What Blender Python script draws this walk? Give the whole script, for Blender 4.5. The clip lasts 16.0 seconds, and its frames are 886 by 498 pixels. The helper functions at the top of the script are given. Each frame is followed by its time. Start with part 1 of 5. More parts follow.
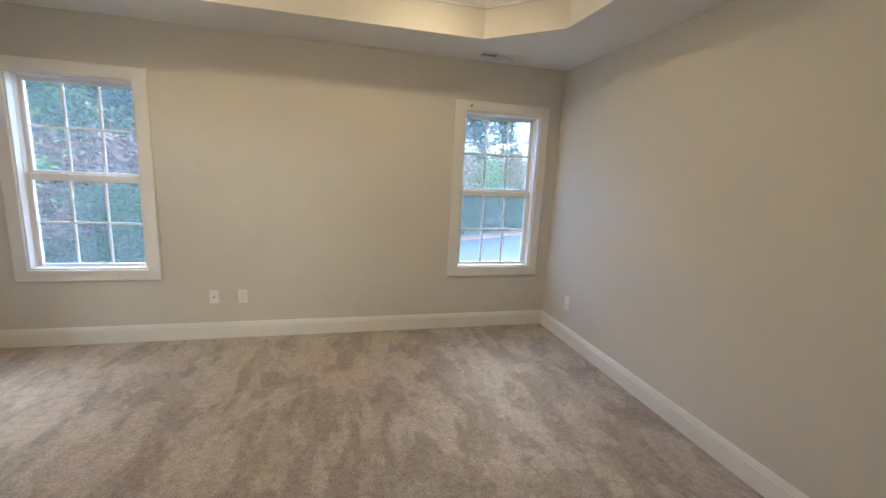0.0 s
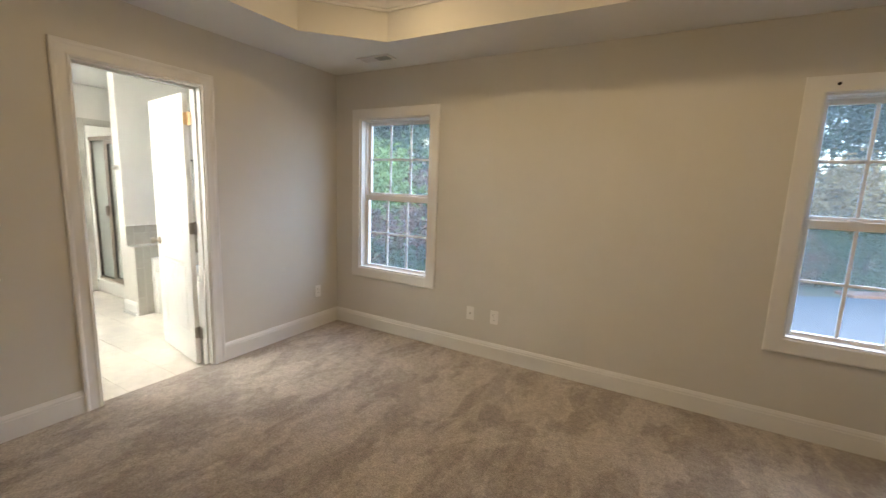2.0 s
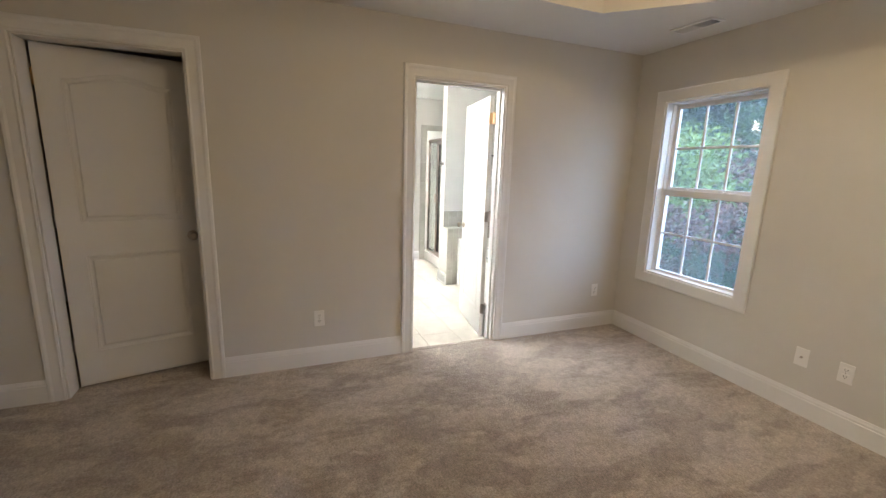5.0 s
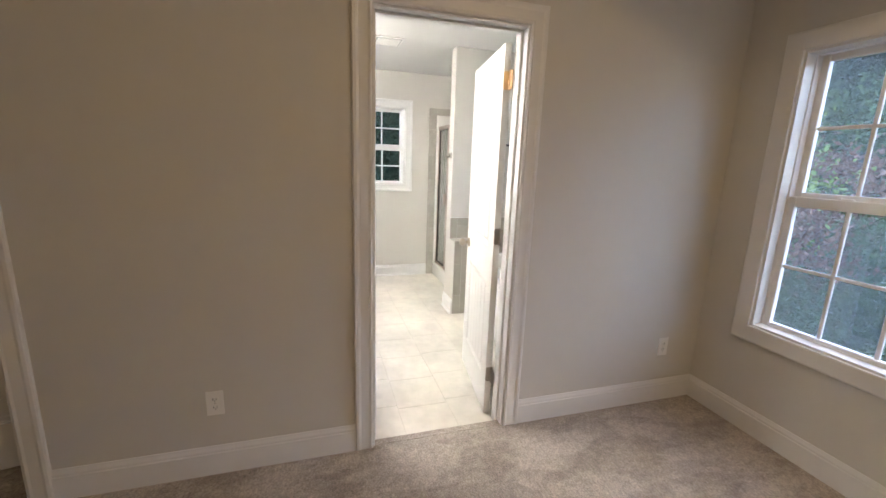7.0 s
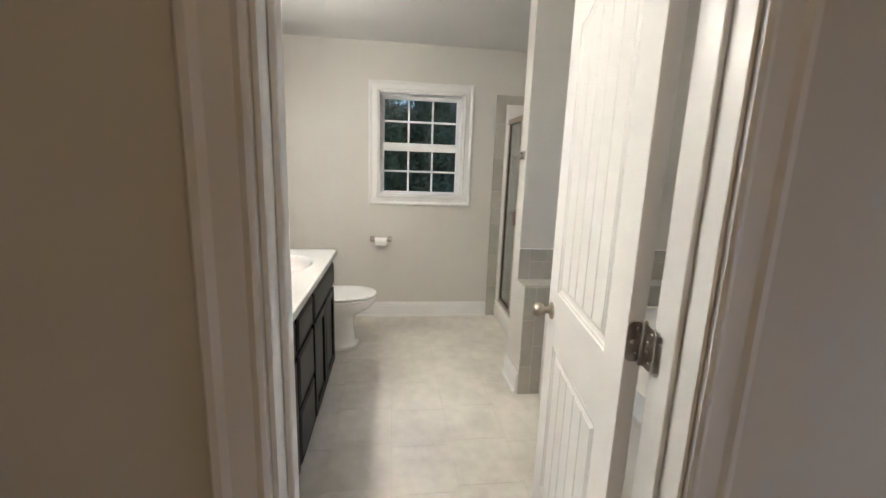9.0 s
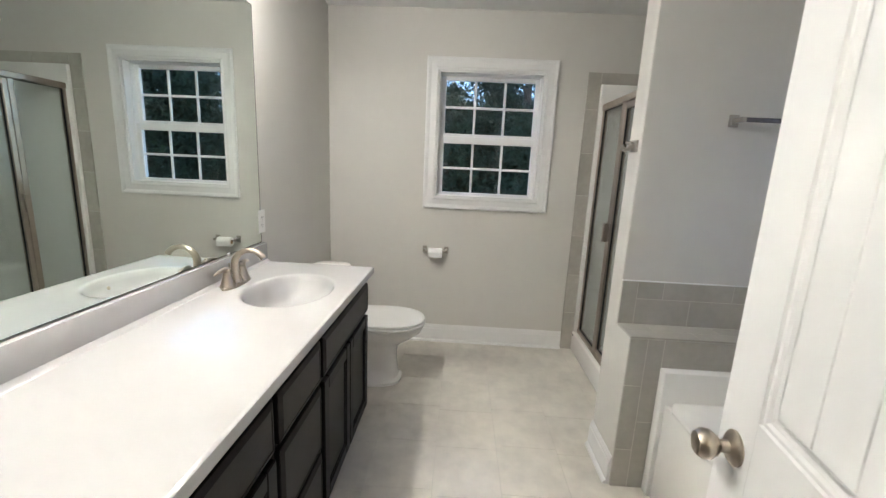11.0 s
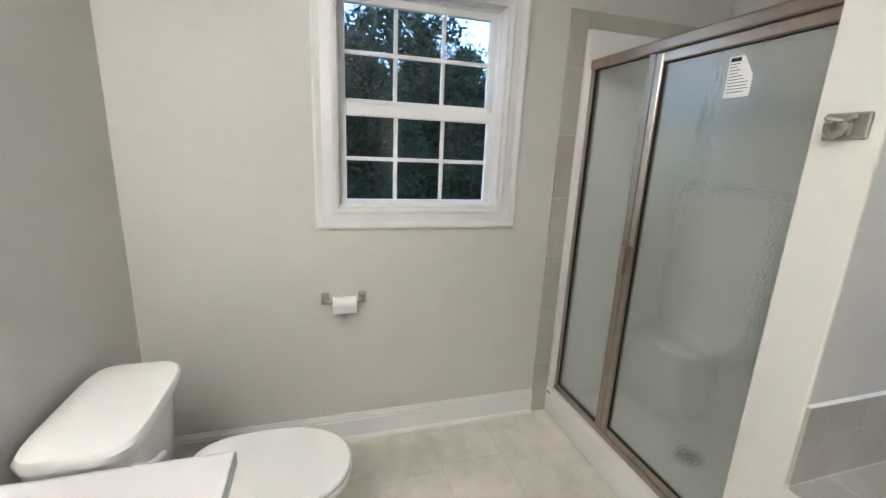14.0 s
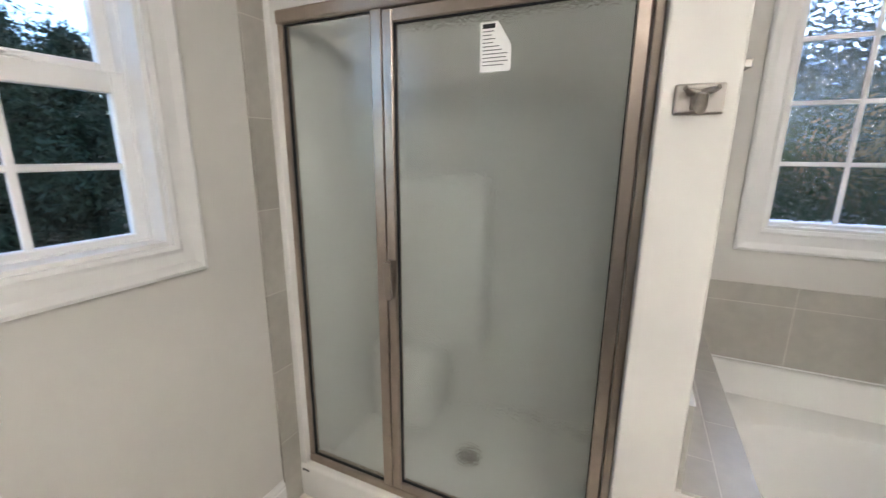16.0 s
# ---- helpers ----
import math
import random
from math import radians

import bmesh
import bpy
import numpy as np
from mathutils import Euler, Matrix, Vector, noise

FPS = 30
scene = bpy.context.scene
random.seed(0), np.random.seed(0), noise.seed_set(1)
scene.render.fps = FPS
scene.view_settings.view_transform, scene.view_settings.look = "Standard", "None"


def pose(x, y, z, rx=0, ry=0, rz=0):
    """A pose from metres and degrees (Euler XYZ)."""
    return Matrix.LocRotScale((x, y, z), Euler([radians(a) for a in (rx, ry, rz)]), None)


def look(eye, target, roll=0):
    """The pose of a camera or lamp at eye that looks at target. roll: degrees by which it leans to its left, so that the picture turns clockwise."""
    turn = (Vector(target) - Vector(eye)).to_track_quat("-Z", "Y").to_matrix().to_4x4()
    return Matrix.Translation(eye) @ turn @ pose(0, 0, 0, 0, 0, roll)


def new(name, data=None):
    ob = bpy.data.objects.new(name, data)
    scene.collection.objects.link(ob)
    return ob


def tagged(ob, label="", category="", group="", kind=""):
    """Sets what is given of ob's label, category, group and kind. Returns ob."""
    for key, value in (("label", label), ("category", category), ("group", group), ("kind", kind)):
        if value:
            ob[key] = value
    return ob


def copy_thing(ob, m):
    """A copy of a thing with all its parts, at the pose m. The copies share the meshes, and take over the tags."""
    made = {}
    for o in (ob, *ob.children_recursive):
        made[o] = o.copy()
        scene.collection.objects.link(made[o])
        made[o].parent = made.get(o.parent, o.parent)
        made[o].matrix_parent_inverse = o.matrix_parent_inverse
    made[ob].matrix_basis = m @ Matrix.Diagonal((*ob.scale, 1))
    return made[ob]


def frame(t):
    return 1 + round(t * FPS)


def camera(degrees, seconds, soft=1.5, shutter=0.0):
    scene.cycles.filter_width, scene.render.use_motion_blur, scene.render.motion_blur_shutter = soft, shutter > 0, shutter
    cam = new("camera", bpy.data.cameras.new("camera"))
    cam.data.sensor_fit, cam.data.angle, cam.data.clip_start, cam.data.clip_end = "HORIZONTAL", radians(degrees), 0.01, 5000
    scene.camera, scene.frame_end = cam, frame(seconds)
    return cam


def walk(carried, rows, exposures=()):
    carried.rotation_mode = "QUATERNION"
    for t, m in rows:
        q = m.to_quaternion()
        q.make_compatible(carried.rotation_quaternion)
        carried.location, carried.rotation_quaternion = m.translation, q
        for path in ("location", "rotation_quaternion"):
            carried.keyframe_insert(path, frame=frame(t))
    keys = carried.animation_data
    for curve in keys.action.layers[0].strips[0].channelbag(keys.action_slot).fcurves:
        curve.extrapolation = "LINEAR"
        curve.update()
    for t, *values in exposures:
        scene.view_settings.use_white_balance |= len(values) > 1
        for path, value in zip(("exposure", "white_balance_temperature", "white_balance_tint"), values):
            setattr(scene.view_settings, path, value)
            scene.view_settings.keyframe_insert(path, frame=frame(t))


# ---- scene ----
cam = camera(94.4, 16.0, 1.4, 0.2)
PATH = [
    (0, (2.525, -3.615, 1.468), (3.021, -1.713, 1.1), 2.9),
    (0.5, (2.672, -3.489, 1.396), (2.796, -1.52, 1.067), 3.1),
    (1, (2.77, -3.285, 1.415), (2.567, -1.322, 1.089), 3.0),
    (1.5, (2.857, -3.151, 1.44), (2.281, -1.263, 1.12), 2.6),
    (2, (2.968, -3.076, 1.434), (2.001, -1.353, 1.125), 2.2),
    (2.5, (3.075, -3.064, 1.453), (1.775, -1.579, 1.133), 2.2),
    (3, (3.128, -3.045, 1.466), (1.593, -1.805, 1.137), 1.9),
    (3.5, (3.131, -3.069, 1.455), (1.466, -2.011, 1.127), 1.8),
    (4, (3.128, -3.074, 1.453), (1.382, -2.164, 1.098), 1.8),
    (4.2, (3.111, -3.073, 1.442), (1.343, -2.211, 1.08), 1.8),
    (6.5, (2.146, -2.429, 1.453), (0.291, -1.819, 1.022), 1.9),
    (7, (1.842, -2.276, 1.432), (-0.025, -1.694, 1.011), 2.0),
    (7.5, (1.538, -2.147, 1.447), (-0.344, -1.614, 1.031), 2.2),
    (8, (1.257, -2.015, 1.427), (-0.652, -1.585, 1.015), 2.3),
    (8.5, (0.93, -1.911, 1.403), (-1.001, -1.584, 1.001), 2.1),
    (9, (0.597, -1.854, 1.379), (-1.351, -1.609, 0.997), 2.0),
    (9.5, (0.38, -1.798, 1.362), (-1.584, -1.683, 1.001), 1.8),
    (9.7, (0.309, -1.766, 1.356), (-1.661, -1.729, 1.011), 1.1),
    (11.8, (-0.365, -1.847, 1.382), (-2.319, -1.92, 0.964), 3.2),
    (12, (-0.445, -1.865, 1.387), (-2.398, -1.888, 0.957), 3.2),
    (12.5, (-0.663, -1.886, 1.385), (-2.613, -1.811, 0.947), 3.2),
    (13, (-0.931, -1.897, 1.398), (-2.876, -1.734, 0.962), 3.2),
    (13.5, (-1.148, -1.95, 1.398), (-3.07, -1.628, 0.948), 2.8),
    (14, (-1.376, -2.044, 1.405), (-3.237, -1.485, 0.931), 2.5),
    (14.5, (-1.555, -2.046, 1.393), (-3.311, -1.225, 0.901), 2.1),
    (15, (-1.741, -1.984, 1.386), (-3.349, -0.897, 0.902), 1.5),
    (15.5, (-1.894, -1.92, 1.398), (-3.223, -0.501, 0.928), 0.9),
    (16, (-2.047, -1.921, 1.389), (-2.871, -0.158, 0.93), 0.4),
]
EXPOSURES = [(0.0, 3.9, 5850, 2), (0.5, 3.88, 6050, 3), (2.0, 3.5, 6650, 4), (4.0, 3.72, 6250, 5), (7.0, 3.25, 6500, 10), (8.0, 3.05, 6700, 11),
             (9.0, 2.4, 6700, 10), (9.7, 2.3, 6550, 10), (12.0, 2.33, 6350, 9), (13.5, 2.36, 6330, 10), (14.5, 2.52, 6350, 11), (15.5, 2.5, 6330, 12), (16.0, 2.52, 6450, 13)]
walk(cam, [(t, look(eye, target, roll)) for t, eye, target, roll in PATH], EXPOSURES)

# ---- world and sun ----
world = bpy.data.worlds.new("world")
scene.world = world
world.use_nodes = True
wn = world.node_tree.nodes
sky = wn.new("ShaderNodeTexSky")
sky.sky_type, sky.sun_disc = "NISHITA", False
sky.sun_elevation, sky.sun_rotation = radians(38), radians(15)
sky.dust_density, sky.ozone_density = 0.4, 4.5
wn["Background"].inputs["Strength"].default_value = 0.148
world.node_tree.links.new(sky.outputs["Color"], wn["Background"].inputs["Color"])
sun = new("sun", bpy.data.lights.new("sun", "SUN"))
sun.data.energy, sun.data.angle, sun.data.color = 0.15, radians(30), (1.0, 0.93, 0.84)
sun.matrix_world = look((8, 30, 25), (0, 0, 0))
LAMP_POWER = 21.0
SHADE_POWER = 12.0
# Strengths of the added bedroom fill lights, all out of view.
BEDROOM_FILL, DISC_FILL = 2.4, 3.4


# ---- materials ----
def material(name, color, rough=0.5, metal=0.0, var=0.0, scale=6.0, bump=0.0, bump_scale=200.0, rough_var=0.0,
             random_var=0.0, second=None, spec=0.5, coat=0.0):
    """Principled paint, stone or metal: two scales of tint, fine relief, random tint per piece."""
    m = bpy.data.materials.new(name)
    m.use_nodes = True
    n, l = m.node_tree.nodes, m.node_tree.links
    b = n["Principled BSDF"]
    b.inputs["Base Color"].default_value = (*color, 1)
    b.inputs["Roughness"].default_value = rough
    b.inputs["Metallic"].default_value = metal
    b.inputs["Specular IOR Level"].default_value = spec
    b.inputs["Coat Weight"].default_value = coat
    tc = n.new("ShaderNodeTexCoord")
    if var or second or random_var:
        big = n.new("ShaderNodeTexNoise")
        big.inputs["Scale"].default_value, big.inputs["Detail"].default_value = scale, 6
        where = tc.outputs["Object"]
        if random_var:
            spot = n.new("ShaderNodeObjectInfo")
            shift = n.new("ShaderNodeVectorMath")
            shift.operation = "ADD"
            l.new(tc.outputs["Object"], shift.inputs[0])
            l.new(spot.outputs["Location"], shift.inputs[1])
            where = shift.outputs["Vector"]
        l.new(where, big.inputs["Vector"])
        fine = n.new("ShaderNodeTexNoise")
        fine.inputs["Scale"].default_value, fine.inputs["Detail"].default_value = scale * 9, 4
        l.new(where, fine.inputs["Vector"])
        add = n.new("ShaderNodeMath")
        add.operation = "MULTIPLY_ADD"
        add.inputs[1].default_value = 0.35
        l.new(fine.outputs["Fac"], add.inputs[0])
        l.new(big.outputs["Fac"], add.inputs[2])
        ramp = n.new("ShaderNodeValToRGB")
        dark = second or tuple(c * (1 - var) for c in color)
        light = color if second else tuple(min(1, c * (1 + var)) for c in color)
        ramp.color_ramp.elements[0].position, ramp.color_ramp.elements[0].color = 0.48, (*dark, 1)
        ramp.color_ramp.elements[1].position, ramp.color_ramp.elements[1].color = 0.88, (*light, 1)
        l.new(add.outputs[0], ramp.inputs["Fac"])
        out = ramp.outputs["Color"]
        if random_var:
            info = n.new("ShaderNodeObjectInfo")
            mr = n.new("ShaderNodeMapRange")
            mr.inputs["To Min"].default_value, mr.inputs["To Max"].default_value = 1 - random_var, 1 + random_var
            l.new(info.outputs["Random"], mr.inputs["Value"])
            hs = n.new("ShaderNodeHueSaturation")
            l.new(mr.outputs["Result"], hs.inputs["Value"])
            l.new(out, hs.inputs["Color"])
            out = hs.outputs["Color"]
        l.new(out, b.inputs["Base Color"])
        if rough_var:
            rr = n.new("ShaderNodeMapRange")
            rr.inputs["To Min"].default_value, rr.inputs["To Max"].default_value = rough - rough_var, rough + rough_var
            l.new(fine.outputs["Fac"], rr.inputs["Value"])
            l.new(rr.outputs["Result"], b.inputs["Roughness"])
    if bump:
        bn = n.new("ShaderNodeTexNoise")
        bn.inputs["Scale"].default_value, bn.inputs["Detail"].default_value = bump_scale, 3
        l.new(tc.outputs["Object"], bn.inputs["Vector"])
        bu = n.new("ShaderNodeBump")
        bu.inputs["Strength"].default_value, bu.inputs["Distance"].default_value = bump, 0.002
        l.new(bn.outputs["Fac"], bu.inputs["Height"])
        l.new(bu.outputs["Normal"], b.inputs["Normal"])
    return m


def glass(name, rough=0.0, tint=(1, 1, 1), bump=0.0, bump_scale=60.0, ior=1.45):
    m = bpy.data.materials.new(name)
    m.use_nodes = True
    n, l = m.node_tree.nodes, m.node_tree.links
    b = n["Principled BSDF"]
    b.inputs["Base Color"].default_value = (*tint, 1)
    b.inputs["Roughness"].default_value = rough
    b.inputs["Transmission Weight"].default_value = 1.0
    b.inputs["IOR"].default_value = ior
    if bump:
        tc = n.new("ShaderNodeTexCoord")
        bn = n.new("ShaderNodeTexNoise")
        bn.inputs["Scale"].default_value, bn.inputs["Detail"].default_value = bump_scale, 1
        l.new(tc.outputs["Object"], bn.inputs["Vector"])
        bu = n.new("ShaderNodeBump")
        bu.inputs["Strength"].default_value, bu.inputs["Distance"].default_value = bump, 0.01
        l.new(bn.outputs["Fac"], bu.inputs["Height"])
        l.new(bu.outputs["Normal"], b.inputs["Normal"])
    return m


def hazy_glass():
    """Clear pane with bluish daylight haze mixed in as a faint, uneven translucent film."""
    m = glass("hazy_window_glass")
    n, l = m.node_tree.nodes, m.node_tree.links
    veil = n.new("ShaderNodeBsdfTranslucent")
    veil.inputs["Color"].default_value = (0.8, 0.91, 0.96, 1)
    mix = n.new("ShaderNodeMixShader")
    tc, sp = n.new("ShaderNodeTexCoord"), n.new("ShaderNodeTexNoise")
    sp.inputs["Scale"].default_value, sp.inputs["Detail"].default_value = 9.0, 6
    mr = n.new("ShaderNodeMapRange")
    mr.inputs["To Min"].default_value, mr.inputs["To Max"].default_value = 0.02, 0.04
    l.new(tc.outputs["Object"], sp.inputs["Vector"])
    l.new(sp.outputs["Fac"], mr.inputs["Value"])
    l.new(mr.outputs["Result"], mix.inputs[0])
    l.new(n["Principled BSDF"].outputs[0], mix.inputs[1])
    l.new(veil.outputs[0], mix.inputs[2])
    l.new(mix.outputs[0], n["Material Output"].inputs["Surface"])
    return m


def glow(name, color, strength):
    m = bpy.data.materials.new(name)
    m.use_nodes = True
    b = m.node_tree.nodes["Principled BSDF"]
    b.inputs["Base Color"].default_value = (0.9, 0.88, 0.84, 1)
    b.inputs["Emission Color"].default_value = (*color, 1)
    b.inputs["Emission Strength"].default_value = strength
    return m


def carpet_material():
    """Cut-pile carpet: fibre speckle, small tuft relief and broad patches of brushed nap."""
    m = material("carpet", (0.33, 0.285, 0.25), 0.95, spec=0.1)
    n, l = m.node_tree.nodes, m.node_tree.links
    b = n["Principled BSDF"]
    tc = n.new("ShaderNodeTexCoord")

    def strokes(turn, stretch, scale, low, high):
        """Patches of nap brushed one way, with ragged but definite edges."""
        mp = n.new("ShaderNodeMapping")
        mp.inputs["Rotation"].default_value = (0, 0, radians(turn))
        mp.inputs["Scale"].default_value = (*stretch, 1)
        l.new(tc.outputs["Object"], mp.inputs["Vector"])
        tex = n.new("ShaderNodeTexNoise")
        tex.inputs["Scale"].default_value, tex.inputs["Detail"].default_value = scale, 7
        tex.inputs["Roughness"].default_value, tex.inputs["Distortion"].default_value = 0.62, 0.35
        l.new(mp.outputs["Vector"], tex.inputs["Vector"])
        edge = n.new("ShaderNodeMapRange")
        edge.interpolation_type = "SMOOTHSTEP"
        edge.inputs["From Min"].default_value, edge.inputs["From Max"].default_value = low, high
        l.new(tex.outputs["Fac"], edge.inputs["Value"])
        return edge.outputs["Result"]

    broad = strokes(-14, (1.7, 0.85), 2.0, 0.462, 0.532)
    small = strokes(22, (1.9, 0.9), 4.2, 0.455, 0.54)
    add = n.new("ShaderNodeMath")
    add.operation = "MULTIPLY_ADD"
    add.inputs[1].default_value = 0.62
    l.new(broad, add.inputs[0])
    half = n.new("ShaderNodeMath")
    half.operation = "MULTIPLY"
    half.inputs[1].default_value = 0.38
    l.new(small, half.inputs[0])
    l.new(half.outputs[0], add.inputs[2])
    ramp = n.new("ShaderNodeValToRGB")
    e = ramp.color_ramp.elements
    e[0].position, e[0].color = 0.0, (0.318, 0.270, 0.233, 1)
    e[1].position, e[1].color = 1.0, (0.475, 0.416, 0.366, 1)
    l.new(add.outputs[0], ramp.inputs["Fac"])
    fib = n.new("ShaderNodeTexNoise")
    fib.inputs["Scale"].default_value, fib.inputs["Detail"].default_value = 100.0, 6
    fib.inputs["Roughness"].default_value = 0.7
    l.new(tc.outputs["Object"], fib.inputs["Vector"])
    mr = n.new("ShaderNodeMapRange")
    mr.inputs["From Min"].default_value, mr.inputs["From Max"].default_value = 0.3, 0.7
    mr.inputs["To Min"].default_value, mr.inputs["To Max"].default_value = 0.55, 1.4
    l.new(fib.outputs["Fac"], mr.inputs["Value"])
    dent = n.new("ShaderNodeTexNoise")
    dent.inputs["Scale"].default_value, dent.inputs["Detail"].default_value = 6.5, 3
    l.new(tc.outputs["Object"], dent.inputs["Vector"])
    dm = n.new("ShaderNodeMapRange")
    dm.inputs["From Min"].default_value, dm.inputs["From Max"].default_value = 0.66, 0.74
    dm.inputs["To Min"].default_value, dm.inputs["To Max"].default_value = 1.0, 0.78
    l.new(dent.outputs["Fac"], dm.inputs["Value"])
    tuft = n.new("ShaderNodeTexNoise")
    tuft.inputs["Scale"].default_value, tuft.inputs["Detail"].default_value = 26.0, 5
    tuft.inputs["Roughness"].default_value = 0.7
    l.new(tc.outputs["Object"], tuft.inputs["Vector"])
    tm = n.new("ShaderNodeMapRange")
    tm.inputs["From Min"].default_value, tm.inputs["From Max"].default_value = 0.32, 0.68
    tm.inputs["To Min"].default_value, tm.inputs["To Max"].default_value = 0.80, 1.20
    l.new(tuft.outputs["Fac"], tm.inputs["Value"])
    grain = n.new("ShaderNodeMath")
    grain.operation = "MULTIPLY"
    l.new(mr.outputs["Result"], grain.inputs[0])
    l.new(tm.outputs["Result"], grain.inputs[1])
    both = n.new("ShaderNodeMath")
    both.operation = "MULTIPLY"
    l.new(grain.outputs[0], both.inputs[0])
    l.new(dm.outputs["Result"], both.inputs[1])
    hs = n.new("ShaderNodeHueSaturation")
    l.new(ramp.outputs["Color"], hs.inputs["Color"])
    l.new(both.outputs[0], hs.inputs["Value"])
    l.new(hs.outputs["Color"], b.inputs["Base Color"])
    bu = n.new("ShaderNodeBump")
    bu.inputs["Strength"].default_value, bu.inputs["Distance"].default_value = 0.9, 0.008
    l.new(fib.outputs["Fac"], bu.inputs["Height"])
    l.new(bu.outputs["Normal"], b.inputs["Normal"])
    b.inputs["Sheen Weight"].default_value = 0.25
    return m


WALL = material("wall_paint", (0.628, 0.609, 0.57), 0.62, var=0.018, scale=1.6, bump=0.12, bump_scale=380, spec=0.35)
CEIL = material("ceiling_paint", (0.78, 0.775, 0.76), 0.85, var=0.015, scale=2, bump=0.2, bump_scale=260, spec=0.2)
TRIM = material("trim_paint", (0.76, 0.755, 0.745), 0.32, var=0.015, scale=5, bump=0.05, bump_scale=90)
VINYL = material("white_vinyl", (0.82, 0.82, 0.82), 0.35, var=0.01, scale=5)
DOORPAINT = material("door_paint", (0.74, 0.735, 0.725), 0.33, var=0.012, scale=5, bump=0.08, bump_scale=60)
CARPET = carpet_material()
PANE = glass("window_glass", 0.0, (0.82, 0.85, 0.88))
HAZY = hazy_glass()
DARKSTEEL = material("dark_brushed_metal", (0.14, 0.13, 0.14), 0.35, 1.0, var=0.05, scale=30)
FROST = glass("pebbled_glass", 0.06, (0.66, 0.75, 0.90), bump=1.0, bump_scale=34)
RAIN = glass("obscure_shower_glass", 0.125, (0.81, 0.85, 0.825), bump=0.09, bump_scale=110)
BRONZE = material("brushed_bronze", (0.40, 0.335, 0.285), 0.33, 0.9, var=0.06, scale=20, rough_var=0.06)
NICKEL = material("brushed_nickel", (0.46, 0.41, 0.34), 0.33, 1.0, var=0.03, scale=8, rough_var=0.02)
STEEL = material("satin_steel", (0.40, 0.37, 0.34), 0.34, 1.0, var=0.03, scale=8, rough_var=0.03)
BRASS = material("brass", (0.75, 0.55, 0.33), 0.3, 1.0, var=0.05, scale=30)
GASKET = material("black_rubber", (0.015, 0.015, 0.016), 0.6)
FIBER = material("white_fiberglass", (0.80, 0.79, 0.76), 0.22, var=0.012, scale=4)
PORCELAIN = material("porcelain", (0.83, 0.82, 0.80), 0.08, var=0.008, scale=4)
MARBLE = material("cultured_marble", (0.50, 0.493, 0.492), 0.10, var=0.01, scale=3)
ESPRESSO = material("espresso_wood", (0.005, 0.0042, 0.0042), 0.42, var=0.25, scale=14, bump=0.08, bump_scale=70, spec=0.16)
ESPANEL = material("espresso_panel", (0.016, 0.0135, 0.0125), 0.42, var=0.2, scale=14, bump=0.08, bump_scale=70, spec=0.2)
PAPER = material("tissue_paper", (0.85, 0.84, 0.82), 0.95, var=0.02, scale=30, bump=0.3, bump_scale=180)
CARD = material("brown_cardboard", (0.30, 0.2, 0.12), 0.9)
PLASTIC = material("white_plastic", (0.82, 0.81, 0.79), 0.3)
DARK = material("dark_void", (0.012, 0.012, 0.013), 0.8)
INK = material("grey_ink", (0.12, 0.12, 0.12), 0.8)
MIRROR = material("mirror_silver", (0.80, 0.86, 0.83), 0.0, 1.0)
WALLTILE = material("stone_wall_tile", (0.46, 0.44, 0.392), 0.38, second=(0.362, 0.343, 0.302), scale=3, bump=0.06,
                    bump_scale=60, random_var=0.06)
FLOORTILE = material("stone_floor_tile", (0.66, 0.625, 0.565), 0.28, var=0.20, scale=1.6, random_var=0.010)
GROUT = material("grout", (0.58, 0.555, 0.505), 0.9, var=0.05, scale=20, bump=0.3, bump_scale=200)
SHADE = glow("lit_glass_shade", (1.0, 0.955, 0.91), SHADE_POWER)
BULB = glow("lit_bulb", (1.0, 0.955, 0.91), LAMP_POWER)
BOWL_FILL_GLOW = glow("warm_fill_bowl", (1.0, 0.71, 0.41), BEDROOM_FILL)
DISC_FILL_GLOW = glow("warm_fill_disc", (1.0, 0.71, 0.41), DISC_FILL)


# ---- building helpers ----
def bx(bm, x0, y0, z0, x1, y1, z1, bevel=0.0, seg=1):
    """Adds a box between two corners, with its own edges rounded."""
    r = bmesh.ops.create_cube(bm, size=1.0, matrix=Matrix.LocRotScale(
        ((x0 + x1) / 2, (y0 + y1) / 2, (z0 + z1) / 2), None, (abs(x1 - x0), abs(y1 - y0), abs(z1 - z0))))
    if bevel:
        edges = list({e for v in r["verts"] for e in v.link_edges})
        bmesh.ops.bevel(bm, geom=edges, offset=bevel, segments=seg, affect="EDGES", profile=0.5)
    return bm


def box(x0, y0, z0, x1, y1, z1, bevel=0.0, seg=1):
    return bx(bmesh.new(), x0, y0, z0, x1, y1, z1, bevel, seg)


def mesh_of(name, bm, mat, smooth=False):
    bmesh.ops.recalc_face_normals(bm, faces=bm.faces)
    me = bpy.data.meshes.new(name)
    bm.to_mesh(me)
    bm.free()
    if smooth:
        me.shade_smooth()
        me.set_sharp_from_angle(angle=radians(38))
    me.materials.append(mat)
    return me


def part(name, bm, mat, parent, label="", smooth=False):
    ob = new(name, mesh_of(name, bm, mat, smooth))
    ob.parent = parent
    if label:
        tagged(ob, label)
    return ob


def thing(name, label, category, m=None, group="", kind="", mesh=None):
    ob = tagged(new(name, mesh), label, category, group, kind)
    if m is not None:
        ob.matrix_world = m
    return ob


def solid(name, bm, mat, label, category, kind="structure", smooth=False):
    return tagged(new(name, mesh_of(name, bm, mat, smooth)), label, category, "", kind)


